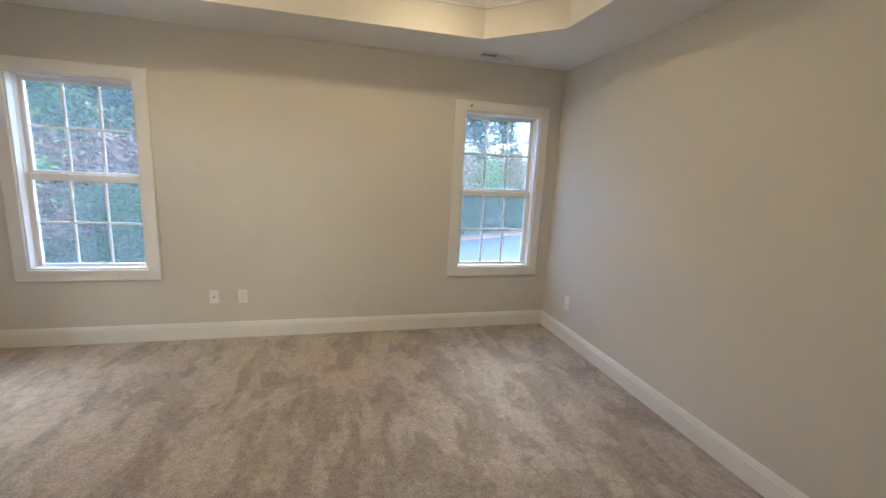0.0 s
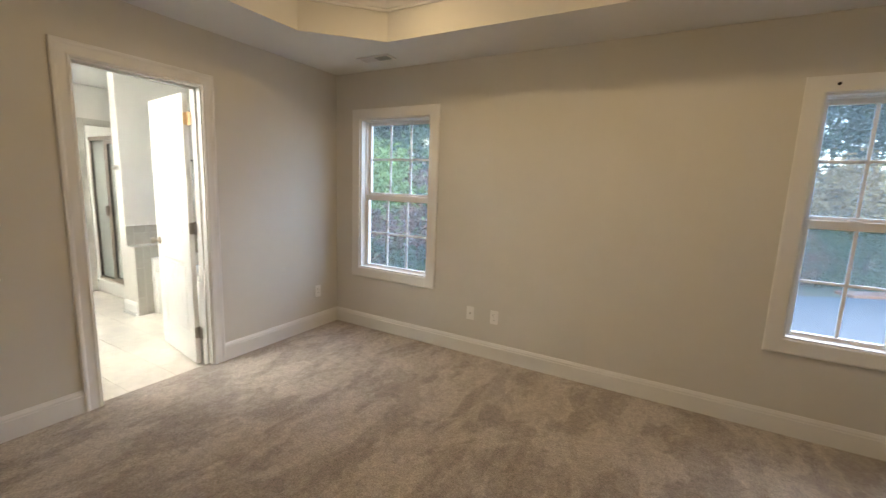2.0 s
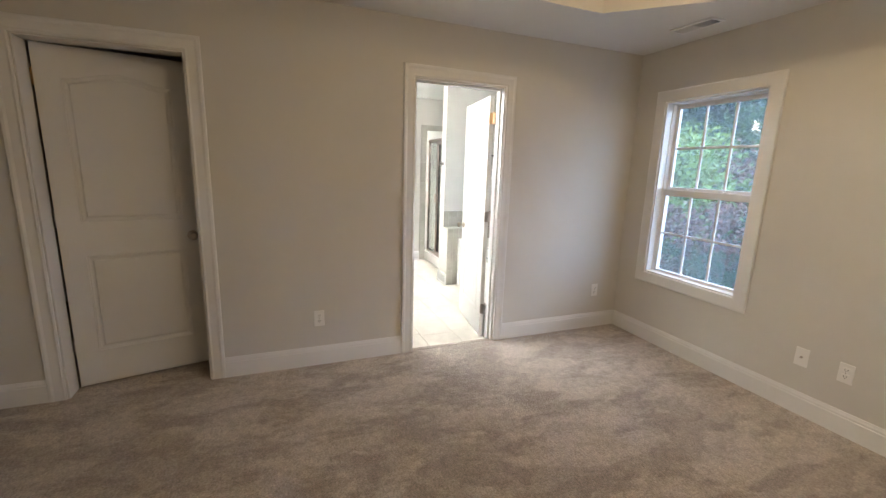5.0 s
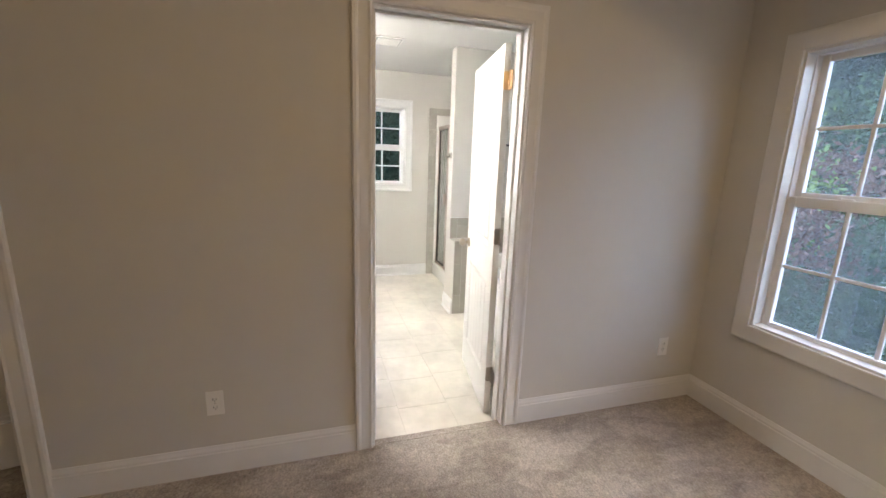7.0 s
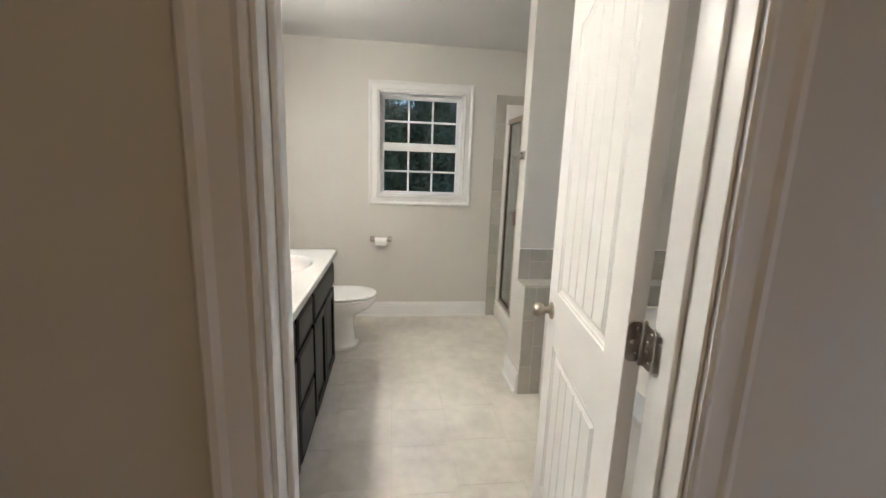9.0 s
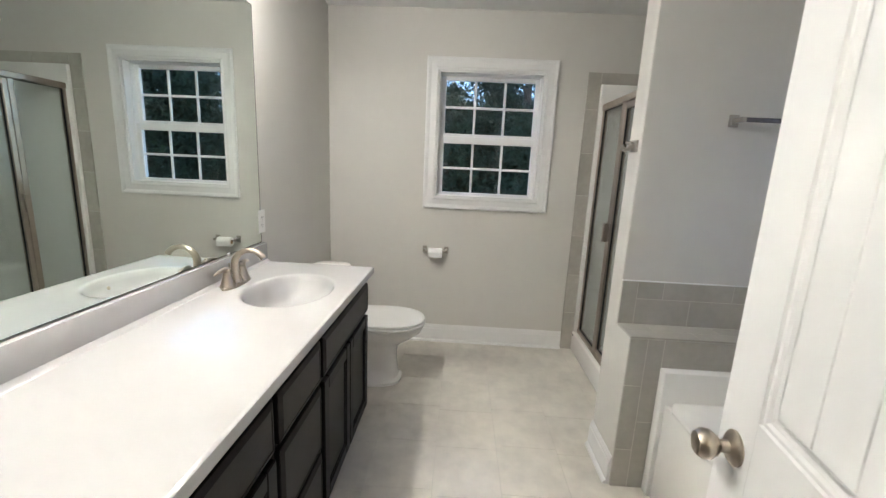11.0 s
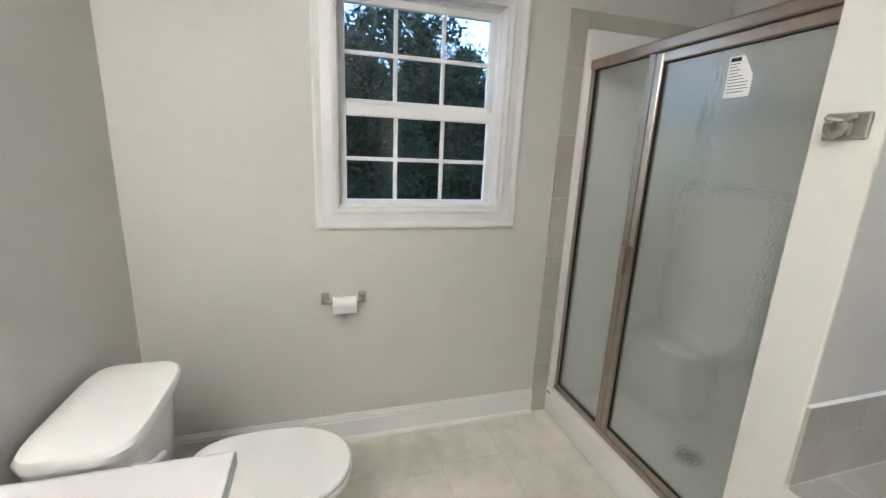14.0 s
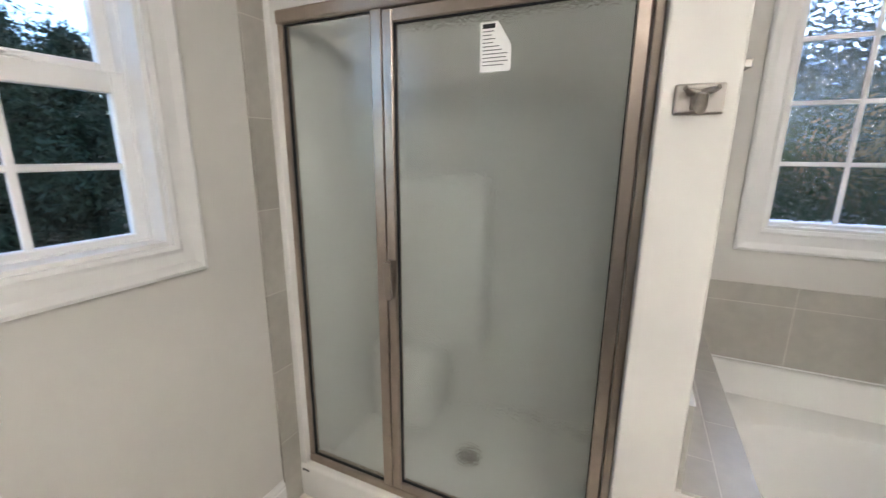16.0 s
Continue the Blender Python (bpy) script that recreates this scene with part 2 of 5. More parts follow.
def sweep(bm, profile, path, closed=False):
    """Sweeps a 2D profile (out, up) along a horizontal or planar path of (point, out direction, up direction)."""
    rings = [[bm.verts.new(Vector(p) + Vector(o) * a + Vector(u) * b) for a, b in profile] for p, o, u in path]
    n = len(profile)
    pairs = list(zip(rings, rings[1:])) + ([(rings[-1], rings[0])] if closed else [])
    for r0, r1 in pairs:
        for i in range(n):
            bm.faces.new((r0[i], r0[(i + 1) % n], r1[(i + 1) % n], r1[i]))
    if not closed:
        bm.faces.new(rings[0])
        bm.faces.new(rings[-1][::-1])
    return bm


def lathe(bm, profile, m=Matrix(), seg=24, sx=1.0, sy=1.0):
    """Turns (radius, height) pairs about the local z axis."""
    rings = []
    for r, z in profile:
        rings.append([bm.verts.new(m @ Vector((sx * r * math.cos(2 * math.pi * i / seg), sy * r * math.sin(2 * math.pi * i / seg), z)))
                      for i in range(seg)])
    for r0, r1 in zip(rings, rings[1:]):
        for i in range(seg):
            bm.faces.new((r0[i], r0[(i + 1) % seg], r1[(i + 1) % seg], r1[i]))
    bm.faces.new(rings[0][::-1])
    bm.faces.new(rings[-1])
    return bm


def tube(bm, points, radii, seg=12):
    """A round bar through points with a radius at each."""
    pts = [Vector(p) for p in points]
    rings = []
    side = None
    for i, p in enumerate(pts):
        d = (pts[min(i + 1, len(pts) - 1)] - pts[max(i - 1, 0)]).normalized()
        if side is None:
            side = d.orthogonal().normalized()
        side = (side - d * side.dot(d)).normalized()
        up = d.cross(side)
        r = radii[i] if hasattr(radii, "__len__") else radii
        rings.append([bm.verts.new(p + (side * math.cos(2 * math.pi * k / seg) + up * math.sin(2 * math.pi * k / seg)) * r) for k in range(seg)])
    for r0, r1 in zip(rings, rings[1:]):
        for k in range(seg):
            bm.faces.new((r0[k], r0[(k + 1) % seg], r1[(k + 1) % seg], r1[k]))
    bm.faces.new(rings[0][::-1])
    bm.faces.new(rings[-1])
    return bm


def wall_boxes(axis, a0, a1, t0, t1, z0, z1, holes):
    """A wall along x or y, from a0 to a1, between t0 and t1 across it, with openings (start, end, foot, head)."""
    bm = bmesh.new()
    us = sorted({a0, a1, *[v for h in holes for v in h[:2]]})
    zs = sorted({z0, z1, *[v for h in holes for v in h[2:]]})

    def solid_at(i, j):
        if not (0 <= i < len(us) - 1 and 0 <= j < len(zs) - 1):
            return False
        u, w = (us[i] + us[i + 1]) / 2, (zs[j] + zs[j + 1]) / 2
        return not any(s < u < e and f < w < h for s, e, f, h in holes)
    made = {}

    def vert(i, j, t):
        if (i, j, t) not in made:
            made[i, j, t] = bm.verts.new((us[i], t, zs[j]) if axis == "x" else (t, us[i], zs[j]))
        return made[i, j, t]
    for i in range(len(us) - 1):
        for j in range(len(zs) - 1):
            if not solid_at(i, j):
                continue
            for t in (t0, t1):
                bm.faces.new([vert(a, b, t) for a, b in ((i, j), (i + 1, j), (i + 1, j + 1), (i, j + 1))])
            for di, dj, a, b in ((-1, 0, (i, j), (i, j + 1)), (1, 0, (i + 1, j), (i + 1, j + 1)), (0, -1, (i, j), (i + 1, j)), (0, 1, (i, j + 1), (i + 1, j + 1))):
                if not solid_at(i + di, j + dj):
                    bm.faces.new((vert(*a, t0), vert(*b, t0), vert(*b, t1), vert(*a, t1)))
    return bm


# ---- large structure ----
CEILING, TRAY_TOP, BATH_FLOOR = 2.43, 2.74, -0.03
EAST, SOUTH, BATH_WEST, BATH_SOUTH, SHOWER_Y = 4.54, -5.0, -3.208, -2.785, -0.80
DOOR_S, DOOR_N, DOOR_H = -2.036, -1.324, 2.045
CLOS_S, CLOS_N = -4.193, -3.435
TOP = 2.95
solid("wall_north", wall_boxes("x", BATH_WEST - 0.14, EAST + 0.14, 0.0, 0.15, -0.3, TOP, [
    (0.305, 1.08, 0.60, 2.01), (3.605, 4.335, 0.60, 2.01), (-1.59, -0.93, 1.115, 2.03)]), WALL,
    "greige painted plaster wall with window openings", "wall")
solid("wall_bedroom_west", wall_boxes("y", SOUTH, 0.0, -0.12, 0.0, -0.3, CEILING, [
    (DOOR_S, DOOR_N, -0.3, DOOR_H), (CLOS_S, CLOS_N, -0.3, DOOR_H)]), WALL, "greige painted wall with two door openings", "wall")
solid("wall_east", box(EAST, SOUTH, -0.3, EAST + 0.14, 0.0, TOP), WALL, "greige painted bedroom wall", "wall")
solid("wall_south", box(BATH_WEST - 0.14, SOUTH - 0.12, -0.3, EAST + 0.14, SOUTH, TOP), WALL, "greige painted bedroom wall", "wall")
solid("wall_bath_west", wall_boxes("y", BATH_SOUTH - 0.12, 0.0, BATH_WEST - 0.14, BATH_WEST, -0.3, TOP, [(-1.985, -1.23, 1.132, 2.03)]), WALL,
      "greige painted bathroom wall with one window", "wall")
solid("wall_bath_south", box(BATH_WEST, BATH_SOUTH - 0.12, -0.3, -0.12, BATH_SOUTH, TOP), WALL, "greige painted bathroom wall", "wall")
# Unseen closet, drawn deep so the gaps round its door stay dark.
solid("wall_closet", box(BATH_WEST - 0.14, SOUTH, -0.3, BATH_WEST, BATH_SOUTH - 0.12, CEILING), WALL, "unseen painted closet back wall, set deep to darken the closet", "wall")
LEDGE_Z, CAP_Z, LEDGE_X = 0.686, 0.895, -1.75


def stepped_partition():
    """Upright wall with a low step along its tub side, in one piece."""
    bm = bmesh.new()
    outline = ((-2.028, BATH_FLOOR - 0.1), (LEDGE_X, BATH_FLOOR - 0.1), (LEDGE_X, LEDGE_Z), (-1.905, LEDGE_Z), (-1.905, CEILING), (-2.028, CEILING))
    a, b = ([bm.verts.new((x, y, z)) for x, z in outline] for y in (-1.045, 0.0))
    bm.faces.new(a)
    bm.faces.new(b[::-1])
    for i in range(6):
        bm.faces.new((a[i], a[(i + 1) % 6], b[(i + 1) % 6], b[i]))
    bmesh.ops.recalc_face_normals(bm, faces=bm.faces)
    bmesh.ops.bevel(bm, geom=list(bm.edges), offset=0.005, segments=2, affect="EDGES", profile=0.5)
    return bm


solid("wall_partition", stepped_partition(), WALL,
      "greige painted partition wall with a low stepped ledge", "wall")
solid("bath_ceiling", box(BATH_WEST, BATH_SOUTH, CEILING, -0.12, 0.0, CEILING + 0.1), CEIL, "white painted flat ceiling", "ceiling")
solid("closet_ceiling", box(BATH_WEST, SOUTH, CEILING, -0.12, BATH_SOUTH - 0.12, CEILING + 0.1), CEIL, "white painted closet ceiling", "ceiling")

TX0, TX1, TY0, TY1, CH = 0.605, 3.975, -4.43, -0.565, 0.43


def tray_ring(inset):
    c = CH - inset * 0.59
    x0, x1, y0, y1 = TX0 + inset, TX1 - inset, TY0 + inset, TY1 - inset
    return [(x0 + c, y1), (x1 - c, y1), (x1, y1 - c), (x1, y0 + c), (x1 - c, y0), (x0 + c, y0), (x0, y0 + c), (x0, y1 - c)]


def tray_ceiling():
    bm = bmesh.new()
    inner = [bm.verts.new((x, y, CEILING)) for x, y in tray_ring(0)]
    outer = [bm.verts.new(p) for p in ((0, 0, CEILING), (EAST, 0, CEILING), (EAST, SOUTH, CEILING), (0, SOUTH, CEILING))]
    o = outer
    for i, corner in ((0, (o[0], o[1])), (2, (o[1], o[2])), (4, (o[2], o[3])), (6, (o[3], o[0]))):
        bm.faces.new((inner[i], corner[0], corner[1], inner[i + 1]))
        bm.faces.new((inner[i + 1], corner[1], inner[(i + 2) % 8]))
    return bm


solid("ceiling", tray_ceiling(), CEIL, "white painted ceiling border around a raised tray", "ceiling")
bm = bmesh.new()
lo = [bm.verts.new((x, y, CEILING)) for x, y in tray_ring(0)]
hi = [bm.verts.new((x, y, TRAY_TOP)) for x, y in tray_ring(0)]
for i in range(8):
    bm.faces.new((lo[i], lo[(i + 1) % 8], hi[(i + 1) % 8], hi[i]))
solid("tray_wall", bm, WALL, "greige painted upright sides of the tray ceiling", "wall")
solid("tray_top", box(TX0 - 0.3, TY0 - 0.3, TRAY_TOP, TX1 + 0.3, TY1 + 0.3, TRAY_TOP + 0.08), CEIL, "white painted raised tray ceiling", "ceiling")
solid("roof_slab", box(-3.7, -5.5, TOP, 5.0, 0.55, TOP + 0.1), CEIL, "plain board closing the roof space", "roof")

# Crown moulding in the tray
CROWN = [(0.0, 0.0), (0.012, 0.0), (0.014, 0.014), (0.024, 0.018), (0.034, 0.040), (0.058, 0.068), (0.074, 0.078), (0.078, 0.094), (0.09, 0.098), (0.09, 0.11), (0.0, 0.11)]


def offset_ring_sweep(ring_of, profile, z):
    bm = bmesh.new()
    rings = [[bm.verts.new((*p, z + b)) for p in ring_of(a)] for a, b in profile]
    n, k = len(rings[0]), len(rings)
    for i in range(k):
        for j in range(n):
            bm.faces.new((rings[i][j], rings[i][(j + 1) % n], rings[(i + 1) % k][(j + 1) % n], rings[(i + 1) % k][j]))
    return bm


solid("trim_crown", offset_ring_sweep(tray_ring, CROWN, TRAY_TOP - 0.112), TRIM, "glossy white crown moulding in the tray", "moulding")

# Floors
solid("floor_carpet", box(0.0, SOUTH, -0.08, EAST, 0.0, 0.0), CARPET, "beige cut-pile carpet with brushed nap marks", "carpet")
solid("floor_closet", box(BATH_WEST, SOUTH, -0.08, -0.0, BATH_SOUTH - 0.12, -0.002), CARPET, "beige cut-pile closet carpet", "carpet")
bath_floor = solid("floor_bath", box(BATH_WEST, BATH_SOUTH, -0.12, -0.05, 0.0, BATH_FLOOR - 0.0015), GROUT, "pale stone-look tile floor with thin grout", "floor")
solid("carpet_edge", box(-0.05, DOOR_S, -0.08, 0.0, DOOR_N, 0.0, 0.004), CARPET, "turned carpet edge at the bathroom doorway", "carpet")

# Baseboards
BASE = [(0, 0), (0.014, 0), (0.014, 0.104), (0.0145, 0.106), (0.011, 0.109), (0.011, 0.120), (0.0065, 0.131), (0.004, 0.14), (0, 0.14)]
SHOE = [(0.0, 0), (0.028, 0), (0.026, 0.010), (0.020, 0.017), (0.0145, 0.019), (0.0145, 0.0)]


def baseboard(a, b, out, z=0.0, shoe=False, name="baseboard"):
    a, b, o, up = Vector(a), Vector(b), Vector(out), Vector((0, 0, 1))
    bm = sweep(bmesh.new(), BASE, [((a.x, a.y, z), o, up), ((b.x, b.y, z), o, up)])
    ob = solid(name, bm, TRIM, "white painted baseboard with a stepped cap", "baseboard")
    if shoe:
        part("shoe_moulding", sweep(bmesh.new(), SHOE[1:5] + [(0.0145, 0.0)], [((a.x, a.y, z), o, up), ((b.x, b.y, z), o, up)]), TRIM, ob)
    return ob


CAS = 0.085
baseboard((0.0, 0), (EAST, 0), (0, -1, 0))
baseboard((EAST, 0), (EAST, SOUTH), (-1, 0, 0))
baseboard((0.0, SOUTH), (EAST, SOUTH), (0, 1, 0))
baseboard((0, DOOR_N + CAS), (0, -0.0), (1, 0, 0))
baseboard((0, CLOS_N + CAS), (0, DOOR_S - CAS), (1, 0, 0))
baseboard((0, SOUTH), (0, CLOS_S - CAS), (1, 0, 0))
baseboard((BATH_WEST, BATH_SOUTH), (BATH_WEST, -0.935), (1, 0, 0), BATH_FLOOR, True)
baseboard((BATH_WEST, BATH_SOUTH), (-2.12, BATH_SOUTH), (0, 1, 0), BATH_FLOOR, True)
baseboard((-2.028, -1.045), (-1.752, -1.045), (0, -1, 0), BATH_FLOOR, True)

# ---- windows ----
CASING = [(0, 0), (0.016, 0), (0.019, 0.012), (0.015, 0.022), (0.013, 0.055), (0.017, 0.066), (0.020, 0.078), (0.016, 0.088), (0, 0.088)]


def picture_frame(bm, w0, w1, z0, z1, profile, front=0.0):
    """A mitred frame round an opening in the local x-z plane; profile (proud towards -y, outwards)."""
    rings = []
    for p, o in profile:
        rings.append([bm.verts.new(v) for v in ((w0 - o, front - p, z0 - o), (w1 + o, front - p, z0 - o), (w1 + o, front - p, z1 + o), (w0 - o, front - p, z1 + o))])
    k = len(rings)
    for i in range(k):
        for j in range(4):
            bm.faces.new((rings[i][j], rings[i][(j + 1) % 4], rings[(i + 1) % k][(j + 1) % 4], rings[(i + 1) % k][j]))
    return bm


def rect_frame(bm, w0, w1, z0, z1, t, y0, y1, tb=None, tt=None, bevel=0.003):
    """Four bars of width t round a rectangle, y0 to y1 deep; foot and head may be wider."""
    tb, tt = tb or t, tt or t
    bx(bm, w0, y0, z0, w0 + t, y1, z1, bevel)
    bx(bm, w1 - t, y0, z0, w1, y1, z1, bevel)
    bx(bm, w0 + t, y0 + 0.0005, z0, w1 - t, y1 - 0.0005, z0 + tb, bevel)
    bx(bm, w0 + t, y0 + 0.0005, z1 - tt, w1 - t, y1 - 0.0005, z1, bevel)
    return bm


def window(name, m, w, z0, z1, mid, label, flat=False, scale=1.0, latch=True):
    """A double-hung vinyl window; local x along the wall, y outwards, opening 0..w by z0..z1, wall face at y = 0."""
    win = thing(name, label, "window", m, kind="structure")
    prof = [(0, 0), (0.017, 0), (0.019, 0.006), (0.019, 0.079), (0.016, 0.088), (0, 0.088)] if flat else CASING
    prof = [(p, o * scale) for p, o in prof]
    part("casing", picture_frame(bmesh.new(), 0, w, z0, z1, prof), TRIM, win, "white painted picture-frame casing")
    part("window_jamb", rect_frame(bmesh.new(), -0.001, w + 0.001, z0 - 0.001, z1 + 0.001, 0.013, -0.003, 0.075, bevel=0.001), TRIM, win)
    a, b, f, h = 0.0, w, z0, z1
    part("window_frame", rect_frame(bmesh.new(), a, b, f, h, 0.018, 0.06, 0.145, bevel=0.002), VINYL, win)
    for key, f0, h0, ya, yb, foot, head in (("lower_sash", z0 + 0.008, mid + 0.014, 0.066, 0.098, 0.026, 0.052), ("upper_sash", mid - 0.012, z1 - 0.013, 0.100, 0.132, 0.048, 0.036)):
        x0, x1 = 0.013, w - 0.013
        sash = part(key, rect_frame(bmesh.new(), x0, x1, f0, h0, 0.036, ya, yb, foot, head), VINYL, win)
        g0, g1, gz0, gz1 = x0 + 0.036, x1 - 0.036, f0 + foot, h0 - head
        ym = (ya + yb) / 2
        pane = part("pane", box(g0 - 0.005, ym - 0.002, gz0 - 0.005, g1 + 0.005, ym + 0.002, gz1 + 0.005), HAZY if flat else PANE, sash)
        pane.visible_shadow = False
        mw = 0.009
        for i in (1, 2):
            x = g0 + (g1 - g0) * i / 3
            part("muntin", box(x - mw, ym - 0.008, gz0 - 0.001, x + mw, ym + 0.008, gz1 + 0.001, 0.003), VINYL, sash)
        z = (gz0 + gz1) / 2
        part("muntin", box(g0 - 0.001, ym - 0.0075, z - mw, g1 + 0.001, ym + 0.0075, z + mw, 0.003), VINYL, sash)
        if key == "lower_sash" and latch:
            for fx in (0.33, 0.70):
                lock = box(w * fx - 0.03, ya + 0.002, h0 - 0.001, w * fx + 0.03, ya + 0.022, h0 + 0.007, 0.003)
                bx(lock, w * fx - 0.028, ya - 0.010, h0 + 0.004, w * fx - 0.012, ya + 0.012, h0 + 0.012, 0.003)
                part("sash_lock", lock, VINYL, win)
    return win


window("window_1", pose(0.305, 0, 0), 0.775, 0.60, 2.01, 1.30, "white vinyl double-hung grid window with wide flat casing", True)
w2 = window("window_2", pose(3.605, 0, 0), 0.73, 0.60, 2.01, 1.30, "white double-hung grid window with a dark screw in its casing", True)
part("screw", lathe(bmesh.new(), [(0.009, 0), (0.009, 0.006), (0.006, 0.009)], pose(0.052, -0.019, 2.052, 90), 10), DARK, w2, "dark bracket screw")
window("window_3", pose(BATH_WEST, -1.985, 0, 0, 0, 90), 0.755, 1.132, 2.03, 1.567, "white vinyl double-hung grid window with moulded casing")


def frosted_window():
    win = thing("window_4", "white-framed fixed window with pebbled privacy glass over the tub", "window", pose(-1.59, 0, 0), kind="structure")
    w, z0, z1 = 0.66, 1.115, 2.03
    part("casing", picture_frame(bmesh.new(), 0, w, z0, z1, CASING), TRIM, win)
    part("window_jamb", rect_frame(bmesh.new(), -0.001, w + 0.001, z0 - 0.001, z1 + 0.001, 0.012, -0.003, 0.06, bevel=0.001), TRIM, win)
    part("window_frame", rect_frame(bmesh.new(), 0, w, z0, z1, 0.022, 0.045, 0.12), VINYL, win)
    part("pane", box(0.016, 0.078, z0 + 0.016, w - 0.016, 0.084, z1 - 0.016), FROST, win, "pebbled privacy glass")
    for i in (1, 2):
        x = 0.022 + (w - 0.044) * i / 3
        part("muntin", box(x - 0.008, 0.07, z0 + 0.02, x + 0.008, 0.077, z1 - 0.02, 0.002), VINYL, win)
    for i in (1, 2, 3):
        z = z0 + 0.022 + (z1 - z0 - 0.044) * i / 4
        part("muntin", box(0.02, 0.0705, z - 0.008, w - 0.02, 0.0765, z + 0.008, 0.002), VINYL, win)


frosted_window()


# ---- doors ----
def door_casing(bm, y0, y1, h, face, side, foot=0.0):
    """A three-sided casing round a door opening in the wall x = face; side +1 or -1 is the way it stands proud."""
    prof = [(0, 0.004), (0.012, 0.004), (0.016, 0.012), (0.013, 0.022), (0.014, 0.06), (0.019, 0.072), (0.019, 0.084), (0.014, 0.089), (0, 0.089)]
    rings = []
    for p, o in prof:
        x = face + side * p
        rings.append([bm.verts.new(v) for v in ((x, y0 - o, foot), (x, y0 - o, h + o), (x, y1 + o, h + o), (x, y1 + o, foot))])
    k = len(rings)
    for i in range(k):
        for j in range(3):
            bm.faces.new((rings[i][j], rings[i][j + 1], rings[(i + 1) % k][j + 1], rings[(i + 1) % k][j]))
    bm.faces.new([r[0] for r in rings])
    bm.faces.new([r[3] for r in rings])
    return bm


def door_frame(name, y0, y1, label, stops=True):
    fr = thing(name, label, "door frame", kind="structure")
    part("casing", door_casing(bmesh.new(), y0, y1, DOOR_H, 0.0, 1), TRIM, fr)
    part("casing", door_casing(bmesh.new(), y0, y1, DOOR_H, -0.12, -1, BATH_FLOOR), TRIM, fr)
    jb = bmesh.new()
    bx(jb, -0.122, y0 - 0.001, -0.03, 0.002, y0 + 0.006, DOOR_H)
    bx(jb, -0.122, y1 - 0.006, -0.03, 0.002, y1 + 0.001, DOOR_H)
    bx(jb, -0.1215, y0 + 0.006, DOOR_H - 0.006, 0.0015, y1 - 0.006, DOOR_H + 0.001)
    part("jamb", jb, TRIM, fr)
    if not stops:
        return fr
    st = bmesh.new()
    bx(st, -0.080, y0 + 0.006, -0.03, -0.045, y0 + 0.018, DOOR_H - 0.006, 0.002)
    bx(st, -0.080, y1 - 0.018, -0.03, -0.045, y1 - 0.006, DOOR_H - 0.006, 0.002)
    bx(st, -0.0795, y0 + 0.018, DOOR_H - 0.018, -0.0455, y1 - 0.018, DOOR_H - 0.006, 0.002)
    part("door_stop", st, TRIM, fr)
    return fr


def arch_z(u, rise):
    """Camber of the upper panel's head for u in -1..1, flat at the ends and risen in the middle."""
    return rise * (0.5 + 0.5 * math.cos(math.pi * max(-1, min(1, u))))


def panel_fill(bm, x0, x1, z0, z1, rise, y_face, sgn, planks):
    """A moulded panel: sloping border down into the sunk field, with vertical plank grooves."""
    n = 14
    def ring(inset, depth):
        xs = [x0 + inset + (x1 - x0 - 2 * inset) * i / n for i in range(n + 1)]
        low = [(xs[0], z0 + inset), (xs[-1], z0 + inset)]
        head = [(x, z1 - inset + arch_z((x - (x0 + x1) / 2) / ((x1 - x0) / 2), rise)) for x in reversed(xs)]
        return [bm.verts.new((x, y_face + sgn * depth, z)) for x, z in low + head]
    rings = [ring(a, d) for a, d in ((0.0, 0.0), (0.003, 0.004), (0.009, 0.0045), (0.014, 0.008), (0.022, 0.0095), (0.027, 0.0095), (0.034, 0.006))]
    k = len(rings[0])
    for r0, r1 in zip(rings, rings[1:]):
        for i in range(k):
            bm.faces.new((r0[i], r0[(i + 1) % k], r1[(i + 1) % k], r1[i]))
    bm.faces.new(rings[-1])
    if planks:
        w = (x1 - x0 - 0.068) / planks
        for i in range(planks):
            xa, xb = x0 + 0.034 + w * i + 0.003, x0 + 0.034 + w * (i + 1) - 0.003
            zt = z1 - 0.036 + min(arch_z((xa - (x0 + x1) / 2) / ((x1 - x0) / 2), rise), arch_z((xb - (x0 + x1) / 2) / ((x1 - x0) / 2), rise))
            bx(bm, xa, y_face + sgn * 0.004, z0 + 0.036, xb, y_face + sgn * 0.0085, zt, 0.0018)


def hinge_plate(bm, thin, x0, y0, z0, x1, y1, z1):
    """A thin leaf whose four corners are rounded."""
    r = bmesh.ops.create_cube(bm, size=1.0, matrix=Matrix.LocRotScale(((x0 + x1) / 2, (y0 + y1) / 2, (z0 + z1) / 2), None, (x1 - x0, y1 - y0, z1 - z0)))
    across = [e for e in {e for v in r["verts"] for e in v.link_edges}
              if all(abs(e.verts[0].co[k] - e.verts[1].co[k]) < 1e-6 for k in range(3) if k != thin)]
    bmesh.ops.bevel(bm, geom=across, offset=0.013, segments=4, affect="EDGES", profile=0.5)
    return bm


